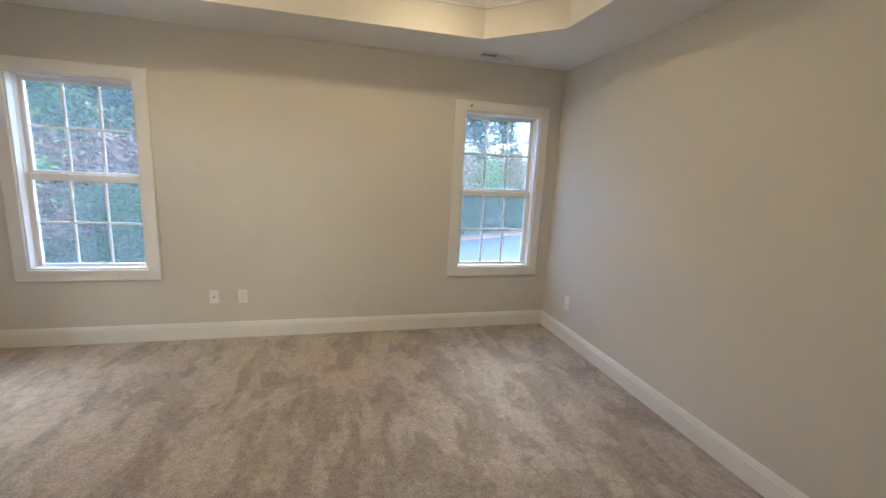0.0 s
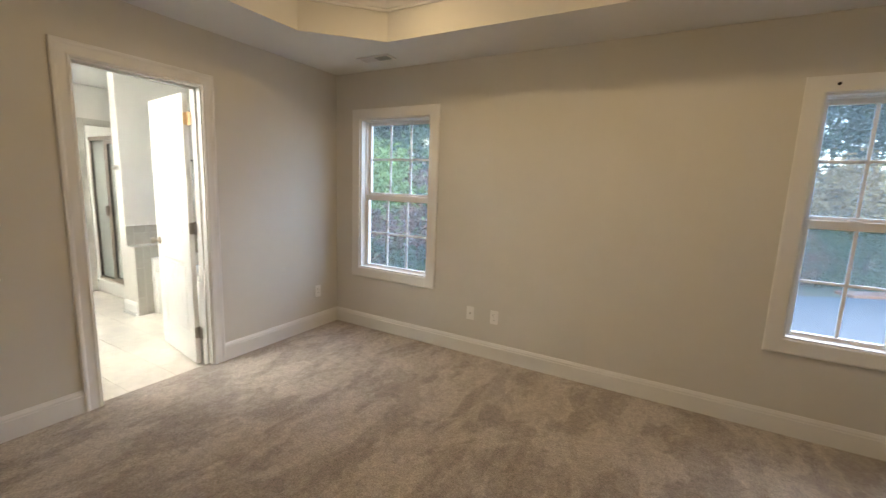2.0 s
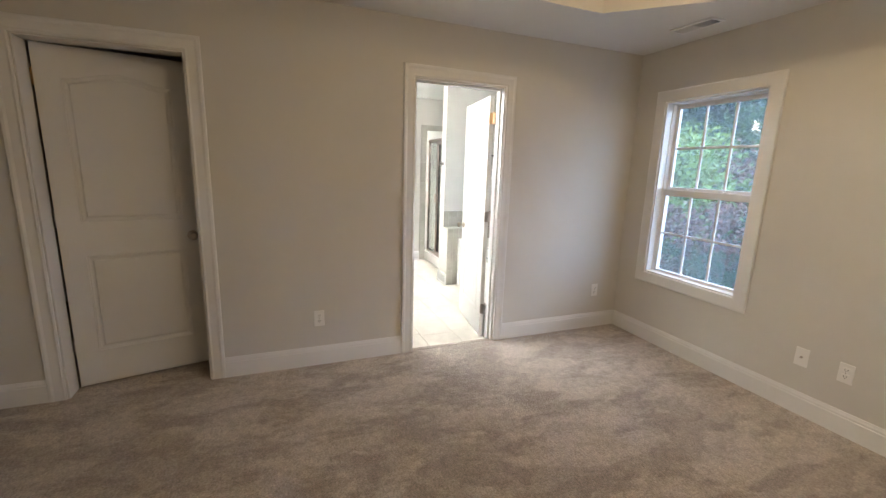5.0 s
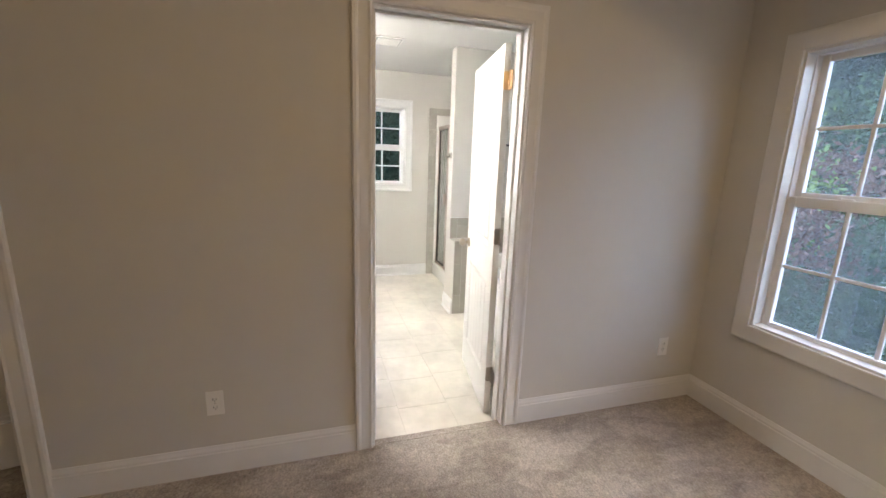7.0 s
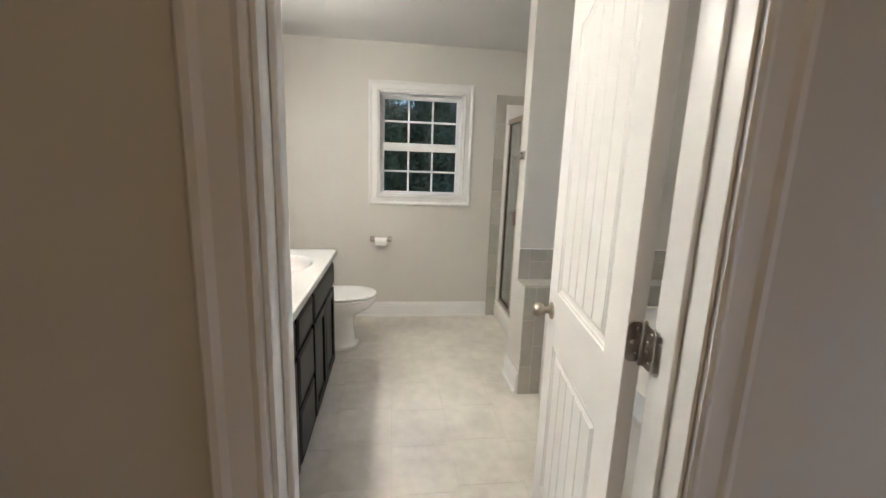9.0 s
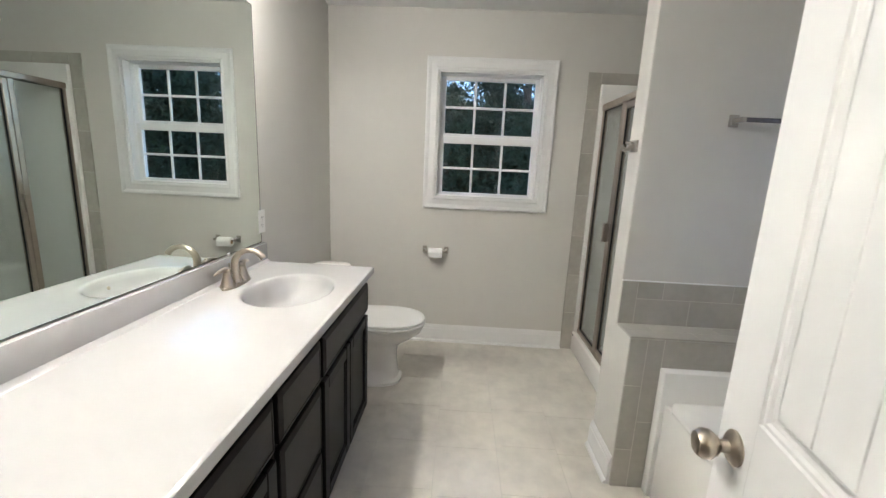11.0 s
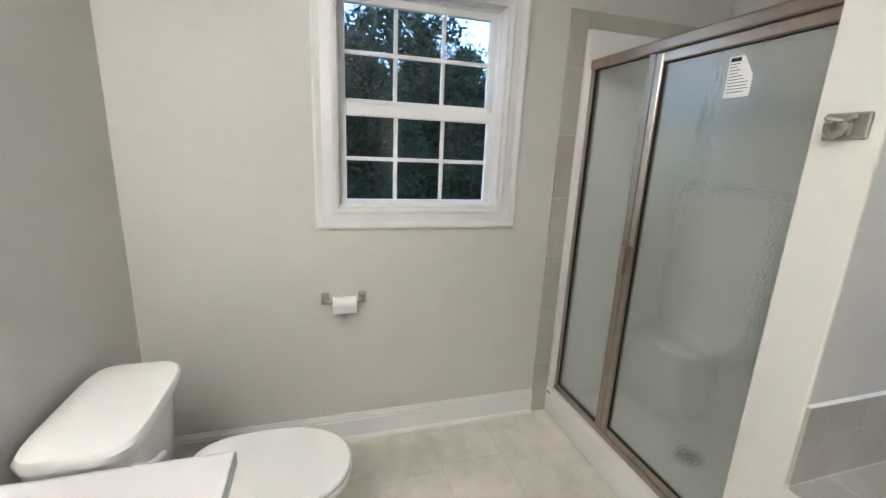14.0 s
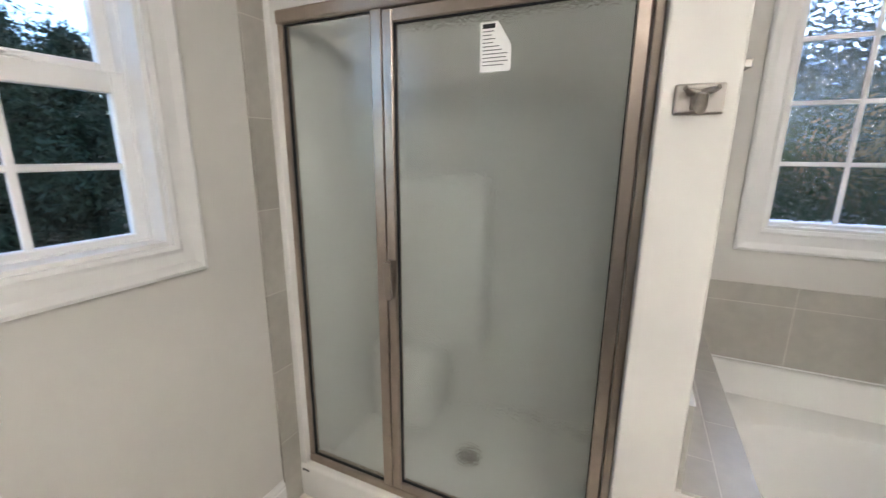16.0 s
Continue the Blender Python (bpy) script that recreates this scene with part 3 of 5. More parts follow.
def door_leaf(name, m, label, planks, pin_far=True, hinges=(0.25, 1.06, 1.85), W=0.705, zs=(0.22, 0.83, 1.04), kz=0.945):
    """Local x from the hinge to the lock, y across the thickness (0 is the room face), z up."""
    H, T = 2.025, 0.035
    door = thing(name, label, "door", m, kind="structure")
    xs = 0.112
    slab = bmesh.new()
    bx(slab, 0, 0.0095, 0, W, T - 0.0095, H)
    part("core", slab, DOORPAINT, door)
    rise, head = 0.05, H - 0.175
    for y0, y1, sgn in ((0.0, 0.011, 1), (T - 0.011, T, -1)):
        face = 0.0 if sgn > 0 else T
        for a, b in ((0, xs), (W - xs, W)):
            part("stile", box(a, y0, 0, b, y1, H, 0.0012), DOORPAINT, door)
        for f, h in ((0, zs[0]), (zs[1], zs[2])):
            part("rail", box(xs - 0.001, y0 + 0.0002, f + 0.0005, W - xs + 0.001, y1 - 0.0002, h, 0.0), DOORPAINT, door)
        bm = bmesh.new()
        n = 18
        front, back = [], []
        for yy, row in ((y0 + 0.0002, front), (y1 - 0.0002, back)):
            row += [bm.verts.new((xs - 0.001, yy, H - 0.0005)), bm.verts.new((W - xs + 0.001, yy, H - 0.0005))]
            for i in range(n + 1):
                u = 1 - 2 * i / n
                row.append(bm.verts.new((W / 2 + u * (W / 2 - xs + 0.001), yy, head + arch_z(u, rise))))
        bm.faces.new(front)
        bm.faces.new(back[::-1])
        k = len(front)
        for i in range(k):
            bm.faces.new((front[i], back[i], back[(i + 1) % k], front[(i + 1) % k]))
        part("rail", bm, DOORPAINT, door)
        for f, h, r in ((zs[0], zs[1], 0.0), (zs[2], head, rise)):
            bm = bmesh.new()
            panel_fill(bm, xs, W - xs, f, h, r, face, sgn, planks)
            part("panel", bm, DOORPAINT, door)
    kx = W - 0.062
    knob = bmesh.new()
    prof = [(0.032, 0.0), (0.032, 0.004), (0.026, 0.009), (0.012, 0.012), (0.011, 0.026), (0.019, 0.032), (0.027, 0.044), (0.027, 0.056), (0.020, 0.066), (0.009, 0.069)]
    lathe(knob, prof, pose(kx, 0, kz, 90), 24)
    lathe(knob, prof, pose(kx, T, kz, -90), 24)
    part("knob", knob, NICKEL, door, "satin nickel door knob", True)
    part("latch_plate", box(W - 0.001, 0.006, kz - 0.028, W + 0.0015, T - 0.006, kz + 0.028, 0.001), STEEL, door)
    for hz in hinges:
        hb = bmesh.new()
        hinge_plate(hb, 0, -0.0025, 0.003, hz - 0.044, 0.0002, T, hz + 0.044)
        py, px = (T + 0.005, -0.003) if pin_far else (0.004, -0.011)
        lathe(hb, [(0.0065, -0.046), (0.0065, 0.046), (0.004, 0.05)], pose(px, py, hz), 12)
        for k in range(4):
            lathe(hb, [(0.0072, -0.0006), (0.0072, 0.0006)], pose(px, py, hz - 0.027 + k * 0.018), 12)
        hinge_plate(hb, 1, px - 0.046, py - 0.0012, hz - 0.044, px, py + 0.0012, hz + 0.044)
        for dz in (-0.03, -0.01, 0.01, 0.03):
            for side, turn in ((-0.0012, 90), (0.0012, -90)):
                lathe(hb, [(0.0042, 0), (0.003, 0.0012)], pose(px - 0.031 + 0.012 * (abs(dz) < 0.02), py + side, hz + dz, turn), 8)
        for dz in (-0.028, 0.0, 0.028):
            lathe(hb, [(0.0042, 0), (0.003, 0.0015)], pose(-0.0025, 0.014 + (0.008 if dz == 0 else 0), hz + dz, 0, -90), 8)
        h = part("hinge", hb, STEEL if hz < 1.5 else BRASS, door, "", True)
    return door


door_frame("door_frame_1", DOOR_S, DOOR_N, "white painted door casing and jamb at the bathroom")
door_frame("door_frame_2", CLOS_S, CLOS_N, "white painted door casing and jamb at the closet", False)
door_leaf("door_1", pose(-0.146, DOOR_N - 0.012, -0.018, 0, 0, 171), "open white two-panel plank door with nickel knob", 5, False, W=0.688, zs=(0.21, 0.79, 0.985), kz=0.905)
door_leaf("door_2", pose(-0.112, CLOS_S + 0.021, 0.012, 0, 0, 103.5), "white two-panel arched closet door standing ajar", 0, W=0.735, kz=0.925)

# ---- bathroom: wall tile ----
TILE_CACHE = {}


def tile(parent, x0, y0, z0, x1, y1, z1, mat=WALLTILE, gap=0.0013):
    """One tile between two corners, its joint taken off on the two long axes."""
    s = [abs(x1 - x0), abs(y1 - y0), abs(z1 - z0)]
    thin = s.index(min(s))
    s = [round(d - (0 if i == thin else 2 * gap), 4) for i, d in enumerate(s)]
    key = (*s, mat.name)
    if key not in TILE_CACHE:
        TILE_CACHE[key] = mesh_of("tile", box(-s[0] / 2, -s[1] / 2, -s[2] / 2, s[0] / 2, s[1] / 2, s[2] / 2, 0.0005), mat)
    ob = new("tile", TILE_CACHE[key])
    ob.parent = parent
    ob.location = ((x0 + x1) / 2, (y0 + y1) / 2, (z0 + z1) / 2)
    return ob


surround = thing("tub_tile_surround", "grey-beige stone tile surround with pale joints above the tub", "tile surround", kind="structure")
back = part("grout_bed", box(-1.9052, -1.042, LEDGE_Z - 0.002, -1.8974, -0.0, CAP_Z - 0.002), GROUT, surround)
X = -1.905
for y0, y1 in ((-1.045, -0.975),):
    tile(surround, X, y0, LEDGE_Z + 0.008, X + 0.009, y1, CAP_Z)
for y0, y1 in ((-0.975, -0.736), (-0.736, -0.433), (-0.433, -0.13), (-0.13, 0.0)):
    tile(surround, X, y0, LEDGE_Z + 0.008, X + 0.008, y1, 0.815)
for y0, y1 in ((-0.975, -0.86), (-0.86, -0.555), (-0.555, -0.25), (-0.25, 0.0)):
    tile(surround, X, y0, 0.815, X + 0.009, y1, CAP_Z)
part("edge_bead", box(-1.9055, -1.046, CAP_Z, -1.894, 0.0, CAP_Z + 0.004, 0.0015), TRIM, surround, "white edge bead")
part("grout_bed", box(-1.903, -1.041, LEDGE_Z - 0.001, LEDGE_X - 0.001, 0.0, LEDGE_Z + 0.0076), GROUT, surround)
for x0, x1, cuts in ((-1.896, -1.82, (-1.045, -0.916, -0.63, -0.325, 0.0)), (-1.82, LEDGE_X + 0.006, (-1.045, -0.75, -0.445, -0.14, 0.0))):
    for y0, y1 in zip(cuts, cuts[1:]):
        tile(surround, x0, y0, LEDGE_Z, x1, y1, LEDGE_Z + 0.008)
part("grout_bed", box(LEDGE_X - 0.0005, -1.041, BATH_FLOOR, LEDGE_X + 0.0076, 0.0, LEDGE_Z - 0.002), GROUT, surround)
for y0, y1, cuts in ((-1.045, -0.97, (BATH_FLOOR, 0.16, 0.47, LEDGE_Z)), (-0.97, -0.90, (BATH_FLOOR, 0.30, LEDGE_Z)), (-0.90, -0.60, (0.50, LEDGE_Z)), (-0.60, -0.30, (0.50, LEDGE_Z)), (-0.30, 0.0, (0.50, LEDGE_Z))):
    for z0, z1 in zip(cuts, cuts[1:]):
        tile(surround, LEDGE_X, y0, z0, LEDGE_X + 0.008, y1, z1)
part("grout_bed", box(LEDGE_X, -0.0076, 0.55, -0.12, 0.0005, CAP_Z - 0.002), GROUT, surround)
for i in range(6):
    x0 = LEDGE_X + i * 0.30
    x1 = min(x0 + 0.30, -0.12)
    if x1 - x0 > 0.02:
        tile(surround, x0, -0.008, 0.56, x1, 0.0, 0.815)
        tile(surround, x0, -0.009, 0.815, x1, 0.0, CAP_Z)
for i in range(4):
    y0 = -1.045 + i * 0.26
    tile(surround, -0.128, y0, 0.56, -0.12, y0 + 0.26, 0.815)
    tile(surround, -0.129, y0, 0.815, -0.12, y0 + 0.26, CAP_Z)

border = thing("shower_tile_border", "grey-beige stone tile border framing the shower stall", "tile border", kind="structure")
part("grout_bed", box(BATH_WEST - 0.0005, -0.933, BATH_FLOOR, BATH_WEST + 0.0096, -0.842, 2.05), GROUT, border)
z = BATH_FLOOR
for i in range(7):
    z1 = min(z + 0.305, 2.05)
    tile(border, BATH_WEST, -0.935, z, BATH_WEST + 0.010, -0.842, z1)
    z = z1
for i in range(3):
    tile(border, BATH_WEST, -0.842 + i * 0.2807, 1.97, BATH_WEST + 0.010, -0.842 + (i + 1) * 0.2807, 2.05)
for i in range(4):
    tile(border, BATH_WEST + 0.01 + i * 0.292, -0.010, 1.97, BATH_WEST + 0.01 + (i + 1) * 0.292, 0.0, 2.05)
for i in range(3):
    tile(border, -2.038, -0.842 + i * 0.2807, 1.97, -2.028, -0.842 + (i + 1) * 0.2807, 2.05)

# ---- shower stall ----
SY = SHOWER_Y


def shower_stall():
    st = thing("shower_stall", "white molded fiberglass shower stall with corner seat and floor drain", "shower stall")
    x0, x1, y1, top, thick = BATH_WEST + 0.003, -2.030, -0.012, 1.968, 0.03
    b = bmesh.new()
    bx(b, x0, SY - 0.04, BATH_FLOOR - 0.002, x1, y1, 0.055, 0.004)
    bx(b, x0, SY - 0.05, BATH_FLOOR - 0.002, x1, SY + 0.075, 0.128, 0.016, 3)
    part("base", b, FIBER, st, "white curb and shower floor", True)
    w = bmesh.new()
    bx(w, x0, SY - 0.042, 0.05, x0 + 0.034, y1, top, 0.006, 2)
    bx(w, x1 - 0.034, SY + 0.030, 0.05, x1, y1, top, 0.006, 2)
    bx(w, x0, y1 - 0.03, 0.05, x1, y1, top, 0.004)
    part("wall_panel", w, FIBER, st, "", True)
    seat = bmesh.new()
    bx(seat, x0 + 0.03, -0.36, 0.05, x0 + 0.36, y1 - 0.02, 0.46, 0.05, 4)
    part("corner_seat", seat, FIBER, st, "", True)
    col = bmesh.new()
    bx(col, x0 + 0.03, -0.17, 0.40, x0 + 0.55, y1 - 0.02, 1.28, 0.04, 4)
    part("shelf_column", col, FIBER, st, "", True)
    d = lathe(bmesh.new(), [(0.056, 0.054), (0.056, 0.058), (0.05, 0.0605), (0.012, 0.0595)], pose(-2.61, -0.43, 0), 28)
    drain = part("drain", d, STEEL, st, "round metal floor drain", True)
    for k in range(10):
        a = k * math.pi / 5
        part("slot", lathe(bmesh.new(), [(0.006, 0.0598), (0.006, 0.0612)], pose(-2.61 + 0.032 * math.cos(a), -0.43 + 0.032 * math.sin(a), 0), 8), DARK, drain)
    plate = box(x0 + 0.02, SY - 0.0505, 0.098, x0 + 0.055, SY - 0.049, 0.108)
    part("maker_plate", plate, INK, st)


def shower_enclosure():
    en = thing("shower_enclosure", "bronze-framed shower screen with obscure glass and hinged door", "shower door")
    L, R, B, T = BATH_WEST + 0.038, -2.034, 0.128, 1.835
    y0, y1 = SY - 0.018, SY + 0.022
    bm = box(L - 0.004, y0 - 0.006, T - 0.045, R + 0.006, y1 + 0.004, T, 0.008, 2)
    part("head_rail", bm, BRONZE, en)
    bm = box(L, y0 - 0.004, B - 0.002, R, y1 + 0.004, B + 0.030, 0.006, 2)
    part("sill_rail", bm, BRONZE, en)
    for a, b in ((L, L + 0.022), (R - 0.017, R + 0.0055)):
        part("jamb", box(a, y0, B + 0.028, b, y1, T - 0.043, 0.004, 2), BRONZE, en)
    m0 = -2.805
    part("mullion", box(m0, y0 - 0.002, B + 0.028, m0 + 0.040, y1, T - 0.043, 0.005, 2), BRONZE, en)
    pane = part("fixed_pane", box(L + 0.018, SY - 0.003, B + 0.024, m0 + 0.004, SY + 0.003, T - 0.04), RAIN, en, "obscure glass pane")
    pane.visible_shadow = False
    gk = rect_frame(bmesh.new(), L + 0.021, m0 + 0.001, B + 0.029, T - 0.044, 0.0045, SY - 0.010, SY + 0.004, bevel=0)
    part("gasket", gk, GASKET, en)
    d0, d1, f, h = m0 + 0.044, R - 0.020, B + 0.034, T - 0.050
    door = part("shower_door", rect_frame(bmesh.new(), d0, d1, f, h, 0.034, y0 - 0.006, y1 - 0.006, 0.030, 0.036, 0.004), BRONZE, en, "hinged bronze door frame")
    part("gasket", rect_frame(bmesh.new(), d0 + 0.033, d1 - 0.033, f + 0.029, h - 0.035, 0.0045, SY - 0.014, SY - 0.001, bevel=0), GASKET, door)
    g = part("door_pane", box(d0 + 0.03, SY - 0.007, f + 0.026, d1 - 0.03, SY - 0.001, h - 0.032), RAIN, door, "obscure glass pane")
    g.visible_shadow = False
    hb = box(d0 + 0.010, y0 - 0.012, 0.922, d0 + 0.040, y0 - 0.005, 1.050, 0.002, 1)
    bx(hb, d0 + 0.010, y0 - 0.046, 0.925, d0 + 0.016, y0 - 0.010, 1.047, 0.002)
    bx(hb, d0 + 0.012, y0 - 0.050, 0.925, d0 + 0.040, y0 - 0.043, 1.047, 0.002)
    part("pull_handle", hb, BRONZE, door)
    return en


shower_stall()
shower_enclosure()


def door_sticker():
    """Paper care tag with a cut corner on the door glass."""
    st = thing("glass_label", "white paper care label with cut corner on shower glass", "label", pose(-2.462, SY - 0.0078, 1.598))
    bm = bmesh.new()
    out = [(0, 0), (0.085, 0), (0.085, 0.062), (0.048, 0.122), (0, 0.122)]
    lo = [bm.verts.new((x, 0, z)) for x, z in out]
    hi = [bm.verts.new((x, -0.0006, z)) for x, z in out]
    bm.faces.new(lo)
    bm.faces.new(hi[::-1])
    for i in range(5):
        bm.faces.new((lo[i], lo[(i + 1) % 5], hi[(i + 1) % 5], hi[i]))
    part("sheet", bm, PAPER, st)
    part("header_bar", box(0.006, -0.0011, 0.106, 0.040, -0.0005, 0.117), DARK, st)
    for k, w in enumerate((0.030, 0.024, 0.034, 0.028, 0.046, 0.052, 0.068, 0.064, 0.07, 0.058)):
        z = 0.098 - k * 0.0092
        part("text_bar", box(0.007, -0.0010, z, 0.007 + w, -0.0005, z + 0.0022), INK, st)


door_sticker()


# ---- tub ----
def bathtub():
    tub = thing("bathtub", "white molded alcove bathtub with raised wall flange", "bathtub")
    x0, x1, y0, y1, deck, top = LEDGE_X + 0.010, -0.131, -0.907, -0.011, 0.43, 0.566
    for c in ((x0, y0, x0 + 0.050, y1), (x0 + 0.045, y1 - 0.035, x1, y1), (x1 - 0.035, y0, x1, y1 - 0.03)):
        part("flange", box(c[0], c[1], BATH_FLOOR, c[2], c[3], top, 0.008, 2), FIBER, tub, "", True)
    part("apron", box(x0 + 0.034, y0 + 0.02, BATH_FLOOR, x1 - 0.034, y0 + 0.05, deck - 0.01, 0.006, 2), FIBER, tub, "", True)
    bm = bmesh.new()
    cx, cy, n = (x0 + x1) / 2, (y0 + y1) / 2, 64
    hx, hy = (x1 - x0) / 2 - 0.033, (y1 - y0) / 2 - 0.02
    def ring(fx, fy, z, p):
        out = []
        for i in range(n):
            a = 2 * math.pi * (i + 0.5) / n
            c, s = math.cos(a), math.sin(a)
            k = (abs(c) ** p + abs(s) ** p) ** (-1 / p)
            out.append(bm.verts.new((cx + fx * c * k, cy + fy * s * k, z)))
        return out
    rings = [ring(hx, hy, deck - 0.03, 40), ring(hx, hy, deck - 0.006, 40), ring(hx - 0.006, hy - 0.006, deck, 40), ring(hx - 0.06, hy - 0.13, deck, 5), ring(hx - 0.075, hy - 0.145, deck - 0.012, 4.5),
             ring(hx - 0.10, hy - 0.16, deck - 0.08, 4), ring(hx - 0.15, hy - 0.18, deck - 0.28, 3.5), ring(hx - 0.22, hy - 0.22, deck - 0.35, 3), ring(hx - 0.45, hy - 0.32, deck - 0.36, 2.5)]
    for r0, r1 in zip(rings, rings[1:]):
        for i in range(n):
            bm.faces.new((r0[i], r0[(i + 1) % n], r1[(i + 1) % n], r1[i]))
    bm.faces.new(rings[-1])
    part("basin", bm, FIBER, tub, "", True)
    cb = bmesh.new()
    bx(cb, x0 - 0.002, y1 + 0.001, top - 0.003, x1, y1 + 0.008, top + 0.004, 0.002)
    part("caulk_bead", cb, TRIM, tub)


bathtub()

# ---- vanity ----
VX0, VX1, VY, VTOP = -2.113, -0.123, -2.212, 0.840
BOWL = (-1.682, -2.468, 0.220, 0.168)


def countertop():
    top = thing("countertop", "white cultured marble vanity top with molded oval sink", "countertop")
    cx, cy, rx, ry = BOWL
    x0, x1, y0, y1, z = VX0, VX1, BATH_SOUTH + 0.002, VY, VTOP
    bm = bmesh.new()
    corners = [math.atan2(y - cy, x - cx) for x in (x0, x1) for y in (y0, y1)]
    angles = sorted({round(2 * math.pi * i / 72 - math.pi, 5) for i in range(72)} | {round(a, 5) for a in corners})
    n = len(angles)
    def rect(inset, zz):
        out = []
        for a in angles:
            c, s = math.cos(a), math.sin(a)
            t = min((((x1 - inset) if c > 0 else (x0 + inset)) - cx) / c if abs(c) > 1e-9 else 1e9,
                    (((y1 - inset) if s > 0 else (y0 + inset)) - cy) / s if abs(s) > 1e-9 else 1e9)
            out.append(bm.verts.new((cx + c * t, cy + s * t, zz)))
        return out
    def oval(k, zz, dy=0.0):
        out = []
        for a in angles:
            c, s = math.cos(a), math.sin(a)
            t = 1 / math.sqrt((c / rx) ** 2 + (s / ry) ** 2)
            out.append(bm.verts.new((cx + c * t * k, cy + dy + s * t * k, zz)))
        return out
    rings = [rect(0.012, z - 0.032), rect(0, z - 0.032), rect(0, z - 0.008), rect(0.002, z - 0.0025), rect(0.007, z), rect(0.014, z),
             oval(1.16, z), oval(1.09, z), oval(1.05, z - 0.0004), oval(1.02, z - 0.0025), oval(0.985, z - 0.009), oval(0.95, z - 0.03), oval(0.88, z - 0.065, -0.006), oval(0.74, z - 0.10, -0.022), oval(0.52, z - 0.122, -0.05), oval(0.28, z - 0.132, -0.082), oval(0.10, z - 0.135, -0.095)]
    for r0, r1 in zip(rings, rings[1:]):
        for i in range(n):
            bm.faces.new((r0[i], r0[(i + 1) % n], r1[(i + 1) % n], r1[i]))
    bm.faces.new(rings[-1])
    part("sink_top", bm, MARBLE, top, "", True)
    bs = bmesh.new()
    bx(bs, x0, y0 - 0.001, z - 0.001, x1, y0 + 0.020, z + 0.098, 0.004, 2)
    part("backsplash", bs, MARBLE, top, "", True)
    cove = sweep(bmesh.new(), [(0.019, 0.016), (0.019, -0.001), (0.036, -0.001), (0.027, 0.004)], [((x0 + 0.003, y0, z), (0, 1, 0), (0, 0, 1)), ((x1, y0, z), (0, 1, 0), (0, 0, 1))])
    part("cove", cove, MARBLE, top, "", True)
    dr = lathe(bmesh.new(), [(0.031, z - 0.1325), (0.031, z - 0.1295), (0.026, z - 0.128), (0.021, z - 0.131), (0.020, z - 0.127), (0.008, z - 0.125)], pose(cx, cy - 0.095, -0.003), 28)
    part("drain", dr, NICKEL, top, "nickel pop-up drain", True)
    part("overflow", lathe(bmesh.new(), [(0.008, 0), (0.008, 0.004)], pose(cx, cy + ry * 0.915, z - 0.045, 70), 16), NICKEL, top)


countertop()


def faucet():
    fx, fy, z = BOWL[0] - 0.01, BATH_SOUTH + 0.083, VTOP
    fa = thing("faucet", "brushed nickel two-handle faucet with high arched spout", "faucet", pose(fx, fy, z))
    base = bmesh.new()
    lathe(base, [(1.0, 0.0), (1.0, 0.008), (0.93, 0.013), (0.5, 0.016)], Matrix(), 36, 0.092, 0.031)
    part("base_plate", base, NICKEL, fa, "", True)
    for dx in (-0.055, 0.055):
        h = lathe(bmesh.new(), [(0.032, 0.006), (0.0315, 0.012), (0.027, 0.020), (0.0205, 0.042), (0.0165, 0.064), (0.0145, 0.0665), (0.0145, 0.069), (0.0165, 0.071), (0.015, 0.080), (0.008, 0.084)], pose(dx, 0, 0), 24)
        hd = part("handle", h, NICKEL, fa, "", True)
        s = 1 if dx > 0 else -1
        part("lever", tube(bmesh.new(), [(dx, 0, 0.076), (dx + s * 0.012, 0.0, 0.081), (dx + s * 0.03, -0.003, 0.082), (dx + s * 0.052, -0.006, 0.078), (dx + s * 0.074, -0.009, 0.072)], [0.0125, 0.0105, 0.0085, 0.007, 0.0035]), NICKEL, hd, "", True)
    pts, rad = [], []
    for i in range(15):
        a = math.pi * (1 - i / 14 * 0.83)
        pts.append((0, 0.066 + 0.066 * math.cos(a), 0.085 + 0.064 * math.sin(a)))
        rad.append(0.0155 - 0.005 * min(1, i / 9) + 0.0025 * max(0, (i - 9) / 5))
    part("spout", tube(bmesh.new(), [(0, 0, 0.006), (0, 0, 0.018), (0, 0, 0.038), (0, 0, 0.062)] + pts, [0.030, 0.025, 0.0195, 0.0165] + rad, 20), NICKEL, fa, "", True)
    part("lift_rod", tube(bmesh.new(), [(0, -0.022, 0.01), (0, -0.022, 0.085), (0, -0.022, 0.09)], [0.0025, 0.0025, 0.005], 8), NICKEL, fa, "", True)


faucet()


